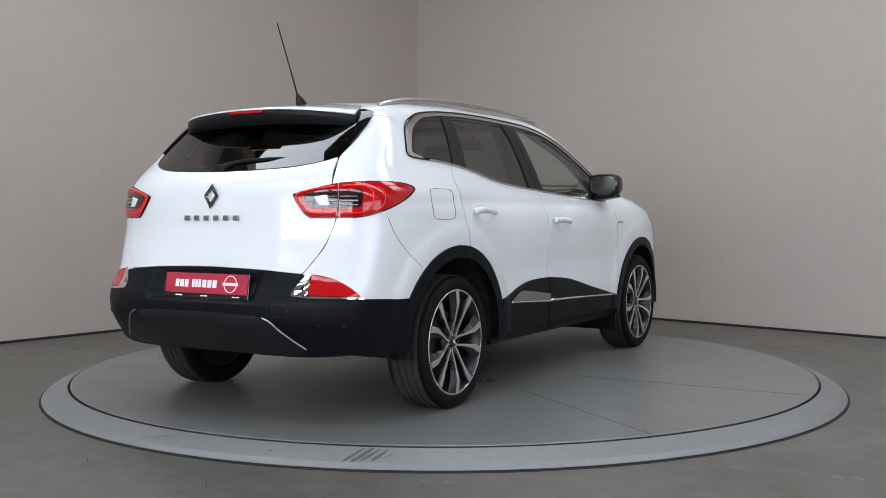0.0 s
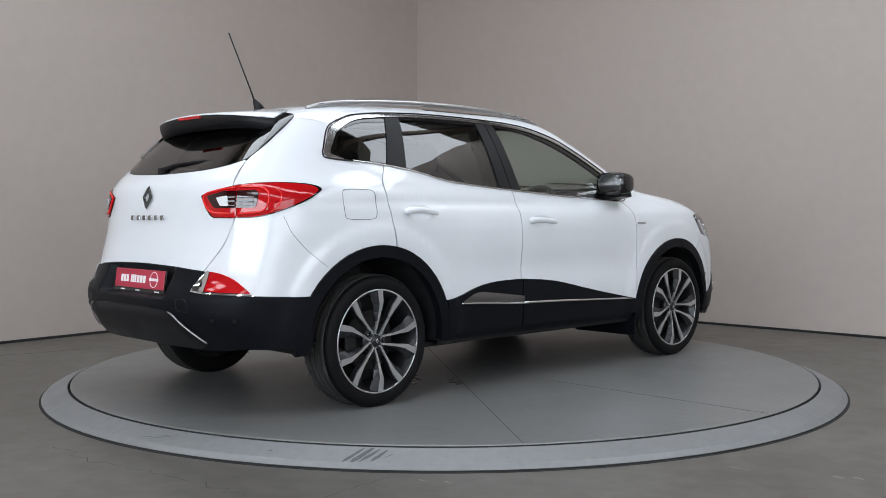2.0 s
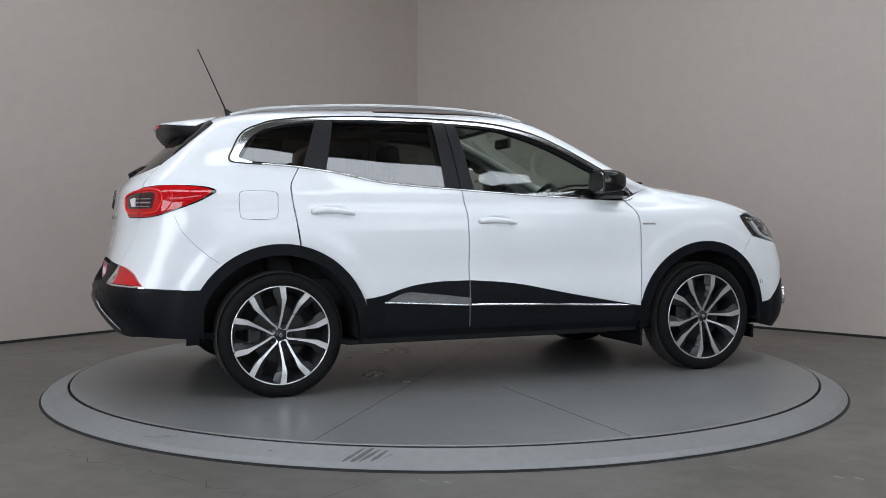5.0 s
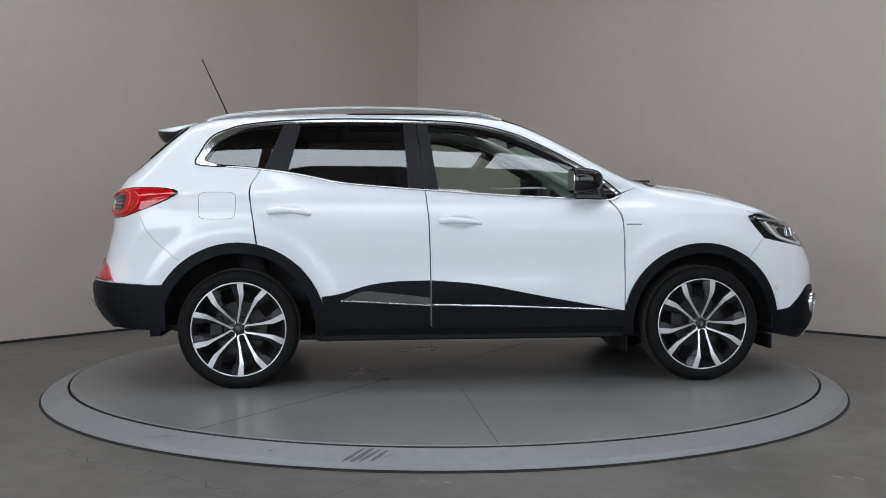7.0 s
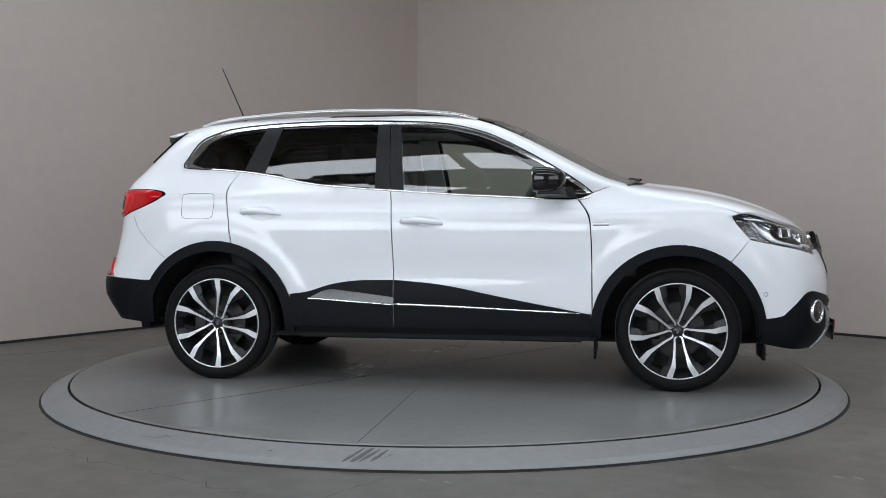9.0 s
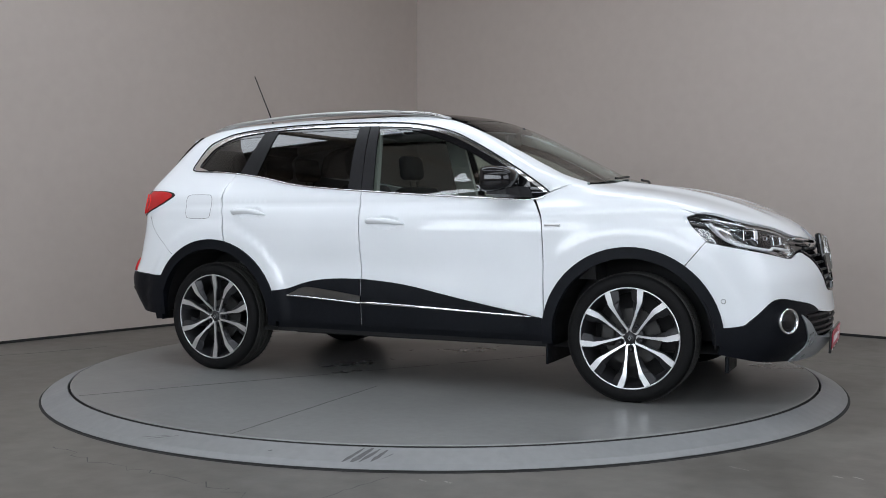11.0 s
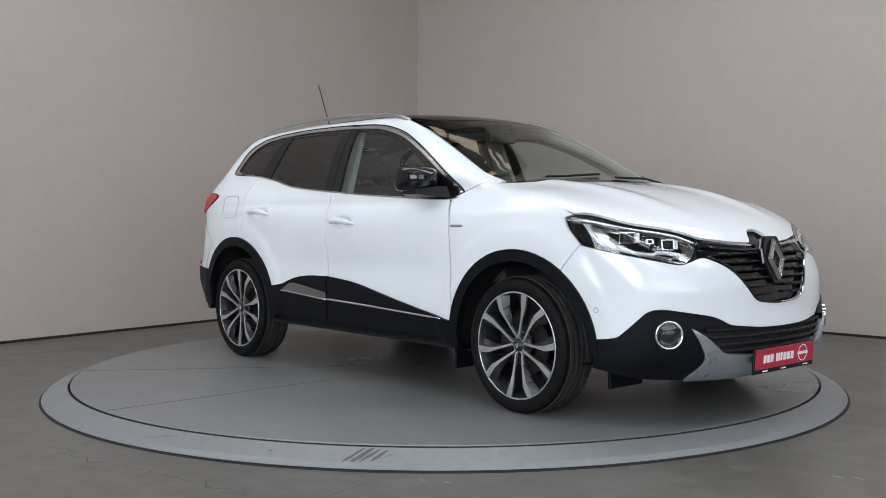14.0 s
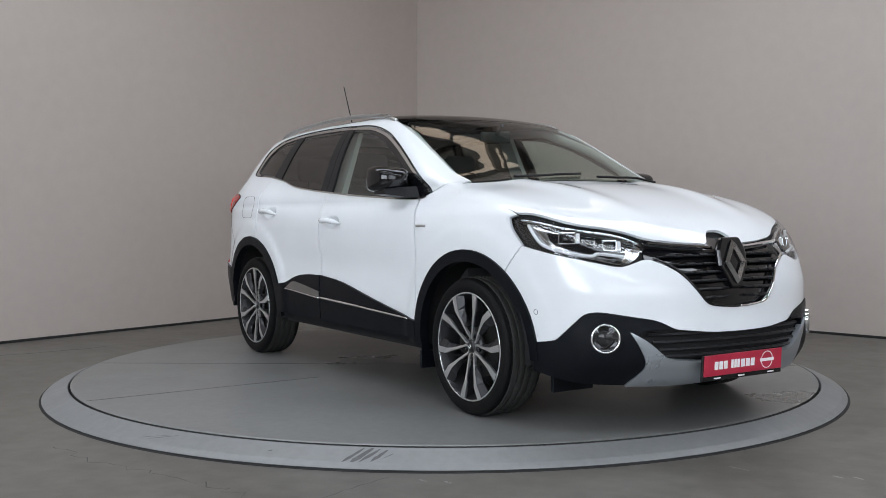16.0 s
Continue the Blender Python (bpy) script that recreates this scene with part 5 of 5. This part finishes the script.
# ---- wheels ----
def wheel(c, side, phase):
    """A tyre on a two-tone ten-spoke alloy rim; built facing -y, turned for the other side."""
    w = new("wheel")
    w.parent = car
    w.matrix_basis = Matrix.Translation((c.x, side * 0.0, c.z)) @ pose(0, 0, 0, 0, 0, 0 if side < 0 else 180)
    tagged(w, "wheel with low-profile tyre and two-tone alloy rim")
    yo = -0.885
    bm = bmesh.new()
    lathe(bm, [(.258, yo + .012), (.272, yo + .004), (.290, yo - .001), (.312, yo + .004), (.324, yo + .014), (.332, yo + .03), (.335, yo + .055)], 72)
    lathe(bm, [(.332, yo + .19), (.32, yo + .21), (.28, yo + .222), (.25, yo + .21)], 72)
    tyre = part("tyre", bm, RUBBER, w, "black road tyre", True)
    bm = bmesh.new()
    prof = [(.324, yo + .014), (.332, yo + .03)]
    for y0, y1 in ((.03, .060), (.068, .098), (.107, .137), (.146, .178)):
        prof += [(.329, yo + y0 + .0005), (.3355, yo + y0 + .002), (.337, yo + (y0 + y1) / 2), (.3355, yo + y1 - .002), (.329, yo + y1 - .0005)]
    prof += [(.334, yo + .181), (.332, yo + .19)]
    lathe(bm, prof, 72)
    part("tread", bm, TREAD, w, "grooved tread in a paler, lit tone")
    bm = bmesh.new()
    for k in range(64):
        a = 2 * math.pi * k / 64
        for y0, y1, sk in ((.022, .043, .02), (.177, .196, -.02)):
            q = [bm.verts.new((r * math.cos(a + s), yo + y, r * math.sin(a + s))) for r, y, s in ((.3325 if y0 < .1 else .3365, y0, 0), (.3375, y1, sk), (.3375, y1, sk + .012), (.3325 if y0 < .1 else .3365, y0, .012))]
            bm.faces.new(q)
    tagged(part("sipe", bm, DARK, w, "cross cuts in the tread"), kind="stuff")
    bm = bmesh.new()
    lathe(bm, [(.262, yo + .014), (.263, yo + .008), (.256, yo + .008), (.252, yo + .016), (.246, yo + .03), (.235, yo + .05), (.228, yo + .20)], 72)
    part("rim", bm, GREY_RIM, w, "anthracite rim barrel", True)
    bm = bmesh.new()
    lathe(bm, [(.2635, yo + .010), (.2630, yo + .0065), (.2565, yo + .0068), (.2555, yo + .010)], 72)
    part("rim_edge", bm, ALLOY, w, "machined rim edge", True)
    for k in range(10):
        mid = 2 * math.pi * (k // 2) / 5 + phase
        s = 1 if k % 2 else -1
        # bright face: from beside the hub out to the rim, kinked half way
        line = [(.031, .0, .0046), (.033, .32, .0046), (.041, .47, .0048), (.051, .43, .0050), (.062, .36, .0052), (.10, .272, .0058), (.145, .240, .0072), (.186, .227, .0115), (.200, .236, .0140), (.257, .282, .0165)]
        rows = []
        for r, a, wd in line:
            t = mid + s * a
            px, pz = r * math.cos(t), r * math.sin(t)
            tx, tz = -math.sin(t) * wd, math.cos(t) * wd
            y = yo + .004 + .030 * max(0.0, (.2 - r) / .2) ** 1.2
            rows.append((px, pz, tx, tz, y))
        bm = bmesh.new()
        rings = []
        for px, pz, tx, tz, y in rows:
            rings.append([bm.verts.new(v) for v in ((px - tx, y, pz - tz), (px + tx, y, pz + tz), (px + tx, y + .012, pz + tz), (px - tx, y + .012, pz - tz))])
        for a, b in zip(rings, rings[1:]):
            for j in range(4):
                bm.faces.new((a[j], a[(j + 1) % 4], b[(j + 1) % 4], b[j]))
        bmesh.ops.recalc_face_normals(bm, faces=bm.faces)
        spoke = part("spoke", bm, ALLOY, w, "machined alloy spoke")
        # dark flank falling away to the outside of the pair
        bm = bmesh.new()
        rings = []
        for (px, pz, tx, tz, y), (r, a, wd), spread in zip(rows[5:], line[5:], (.006, .016, .026, .034, .040)):
            t = mid + s * a
            ex, ez = s * -math.sin(t), s * math.cos(t)
            x0, z0 = px + ex * wd * .98, pz + ez * wd * .98
            rings.append([bm.verts.new(v) for v in ((x0, y + .001, z0), (x0 + ex * spread, y + .024, z0 + ez * spread), (x0, y + .045, z0), (px - ex * wd, y + .045, pz - ez * wd), (px - ex * wd, y + .006, pz - ez * wd))])
        for a, b in zip(rings, rings[1:]):
            for j in range(5):
                bm.faces.new((a[j], a[(j + 1) % 5], b[(j + 1) % 5], b[j]))
        bmesh.ops.recalc_face_normals(bm, faces=bm.faces)
        part("spoke_flank", bm, GREY_RIM, w, "anthracite spoke flank")
    bm = bmesh.new()
    lathe(bm, [(.072, yo + .06), (.072, yo + .042), (.055, yo + .036), (.029, yo + .034), (.0265, yo + .027), (.022, yo + .023), (0, yo + .022)], 40)
    hub = part("hub", bm, GREY_RIM, w, "dark hub with centre cap", True)
    bm = bmesh.new()
    diamond(bm, .010, .014, .35, .004)
    o = part("cap_emblem", bm, ALLOY, w, "small diamond on the cap")
    o.matrix_basis = pose(0, yo + .020, 0, 0, 0, -90)
    for k in range(5):
        a = 2 * math.pi * k / 5 + phase
        bm = bmesh.new()
        lathe(bm, [(.011, yo + .05), (.011, yo + .030), (.008, yo + .026), (0, yo + .026)], 8, "y", Matrix.Translation((.057 * math.cos(a), 0, .057 * math.sin(a))))
        part("wheel_bolt", bm, GLOSS, w, "recessed wheel bolt")
    bm = bmesh.new()
    lathe(bm, [(0, yo + .085), (.15, yo + .085), (.15, yo + .10), (0, yo + .10)], 40)
    part("brake_disc", bm, DISC_IRON, w, "brake disc behind the spokes")
    bm = bmesh.new()
    box(bm, (-.165, yo + .07, -.05), (-.09, yo + .12, .07), bevel=0.012)
    part("brake_caliper", bm, DISC_IRON, w, "brake caliper")
    bm = bmesh.new()
    lathe(bm, [(0, yo + .19), (.245, yo + .19)], 40)
    part("back_shield", bm, DARK, w, "dark shield inside the rim")
    return w


for c in (RW, FW):
    for side in (-1, 1):
        wheel(c, side, 0.0 if c is RW else radians(60.5))

# ---- under the skin: inner body, wheel wells, floor ----
bm = bmesh.new()
ZS = [.262, .30, .34, .42, .5, .58, .66, .74, .82, .9, .97, 1.03]
NA = 128
ang = np.array([2 * math.pi * k / NA for k in range(NA)])
grid = []
for z in ZS:
    o = np.stack([1.5 * np.sin(ang), 0 * ang, 0 * ang + z], 1)
    d = np.stack([0.35 * np.sin(ang), -np.cos(ang), 0 * ang], 1)
    d = d / np.linalg.norm(d, axis=1, keepdims=True)
    p = cast(o, d)
    p = p - skin_normal(p) * (1, 1, 0) * 0.045
    p[:, 2] = np.where(p[:, 0] < -1.6, np.maximum(p[:, 2], 0.352), p[:, 2])
    grid.append([bm.verts.new(tuple(q)) for q in p])
for a, b in zip(grid, grid[1:]):
    for k in range(NA):
        q = (a[k], a[(k + 1) % NA], b[(k + 1) % NA], b[k])
        m = sum((v.co for v in q), Vector()) / 4
        if min(math.hypot(m.x - w.x, m.z - w.z) for w in (RW, FW)) > 0.49:
            bm.faces.new(q)
bm.faces.new(grid[0])
part("inner_body", bm, DARK, car, "dark inner structure")
for c in (RW, FW):
    for sgn in (1, -1):
        bm = bmesh.new()
        R = 0.43
        a0 = [(c.x + R * math.cos(radians(a)), c.z + R * math.sin(radians(a))) for a in range(-5, 186, 10)]
        v0 = [bm.verts.new((x, -sgn * .86, z)) for x, z in a0]
        v1 = [bm.verts.new((x, -sgn * .50, z)) for x, z in a0]
        for k in range(len(a0) - 1):
            bm.faces.new((v0[k], v0[k + 1], v1[k + 1], v1[k]))
        bm.faces.new(v1)
        part("wheel_well", bm, DARK, car, "black wheel arch liner")
bm = bmesh.new()
box(bm, (-.9, -.60, .225), (.8, .60, .262), bevel=.01)
box(bm, (-2.0, -.45, .33), (-1.72, .45, .38), bevel=.02)
part("underbody", bm, DARK, car, "dark underbody")
bm = bmesh.new()
tube(bm, [(-1.88, -.62, .385), (-1.88, -.1, .385)], .07, 16)
part("silencer", bm, DISC_IRON, car, "dull metal exhaust silencer", True)
for sgn in (1, -1):
    bm = bmesh.new()
    box(bm, (.872, -sgn * .62 - .25, .17), (.885, -sgn * .62 + .25, .36), bevel=.004, seg=1)
    part("mud_flap", bm, TRIM, car, "small black mud flap")
    bm = bmesh.new()
    box(bm, (1.78, -sgn * .62 - .12, .165), (1.80, -sgn * .62 + .12, .25), bevel=.004, seg=1)
    part("air_dam", bm, TRIM, car, "black air deflector")

# ---- interior ----
def seat(x, y, rear=False):
    bm = bmesh.new()
    box(bm, (x - .25, y - .25, .45), (x + .25, y + .25, .60), bevel=.05, seg=3)
    s = part("seat_cushion", bm, FABRIC, car, "charcoal fabric seat", True)
    bm = bmesh.new()
    box(bm, (-.07, -.25, 0), (.07, .25, .62), pose(x - .26, y, .55, 0, -14, 0), bevel=.05, seg=3)
    part("backrest", bm, FABRIC, s, "charcoal fabric backrest", True)
    bm = bmesh.new()
    box(bm, (-.045, -.125, 0), (.045, .125, .17), pose(x - .435, y, 1.205, 0, -8, 0), bevel=.04, seg=3)
    for dy in (-.05, .05):
        tube(bm, [(x - .42, y + dy, 1.12), (x - .432, y + dy, 1.25)], .006, 6)
    part("headrest", bm, FABRIC, s, "charcoal headrest", True)


for y in (-.36, .36):
    seat(-.12, y)
for y in (-.36, .0, .36):
    seat(-.98, y)
bm = bmesh.new()
loft(bm, [[(.62, y, .62), (.56, y, .98), (.62, y, 1.045), (.85, y, 1.06), (1.08, y, 1.07), (1.1, y, .62)] for y in (-.72, -.4, 0, .4, .72)])
part("dashboard", bm, DASH, car, "dark soft dashboard")
bm = bmesh.new()
n = 28
m = pose(.44, -.37, .98, 0, -68, 0)
ringpts = [m @ Vector((.18 * math.cos(2 * math.pi * k / n), .18 * math.sin(2 * math.pi * k / n), 0)) for k in range(n + 1)]
tube(bm, ringpts, .016, 8, caps=False)
for a in (0, 120, 240):
    tube(bm, [m @ Vector((0, 0, 0)), m @ Vector((.17 * math.cos(radians(a + 90)), .17 * math.sin(radians(a + 90)), 0))], .02, 6)
bmesh.ops.create_uvsphere(bm, u_segments=12, v_segments=8, radius=.06, matrix=m @ Matrix.Diagonal((1, 1, .5, 1)))
part("steering_wheel", bm, DASH, car, "dark steering wheel", True)
bm = bmesh.new()
box(bm, (.33, -.11, 1.40), (.36, .11, 1.465), bevel=.012)
tube(bm, [(.36, 0, 1.45), (.42, 0, 1.50)], .012, 8)
part("interior_mirror", bm, DASH, car, "interior mirror")
bm = bmesh.new()
box(bm, (-1.55, -.50, 1.49), (-.75, .50, 1.505), bevel=.005)
part("headliner", bm, HEADLINER, car, "pale roof lining")
bm = bmesh.new()
box(bm, (-1.95, -.60, .98), (-1.42, .60, 1.0), bevel=.005)
part("parcel_shelf", bm, DASH, car, "dark parcel shelf")
for sgn in (1, -1):
    bm = bmesh.new()
    tube(bm, [tuple(q) for q in spline([(.98, -sgn * .66, 1.10), (.60, -sgn * .635, 1.31), (.25, -sgn * .562, 1.455), (0, -sgn * .57, 1.50), (-.6, -sgn * .555, 1.515), (-1.2, -sgn * .545, 1.495), (-1.6, -sgn * .5, 1.44)])], .028, 8)
    part("pillar_lining", bm, HEADLINER, car, "pale pillar lining", True)
    bm = bmesh.new()
    loft(bm, [[(-.36, -sgn * .76, 1.08), (-.22, -sgn * .76, 1.08), (-.22, -sgn * .72, 1.08), (-.36, -sgn * .72, 1.08)], [(-.40, -sgn * .60, 1.49), (-.27, -sgn * .60, 1.49), (-.27, -sgn * .57, 1.49), (-.40, -sgn * .57, 1.49)]])
    part("pillar_lining", bm, HEADLINER, car, "pale pillar lining")


# ---- what turns ----
def motions():
    off = Vector((0.104, 0.08, 0.0))
    rows_car, rows_disc = [], []
    for k in range(33):
        t = k * 0.5
        a = 59.16 - 7.698 * min(t, 14.2) - 3.693 * max(t - 14.2, 0.0)
        p = Matrix.Rotation(radians(a), 3, "Z") @ off
        rows_car.append((t, pose(p.x, p.y, 0.0, 0, 0, a)))
        rows_disc.append((t, pose(0, 0, 0, 0, 0, a)))
    walk(car, rows_car)
    walk(table, rows_disc)


motions()
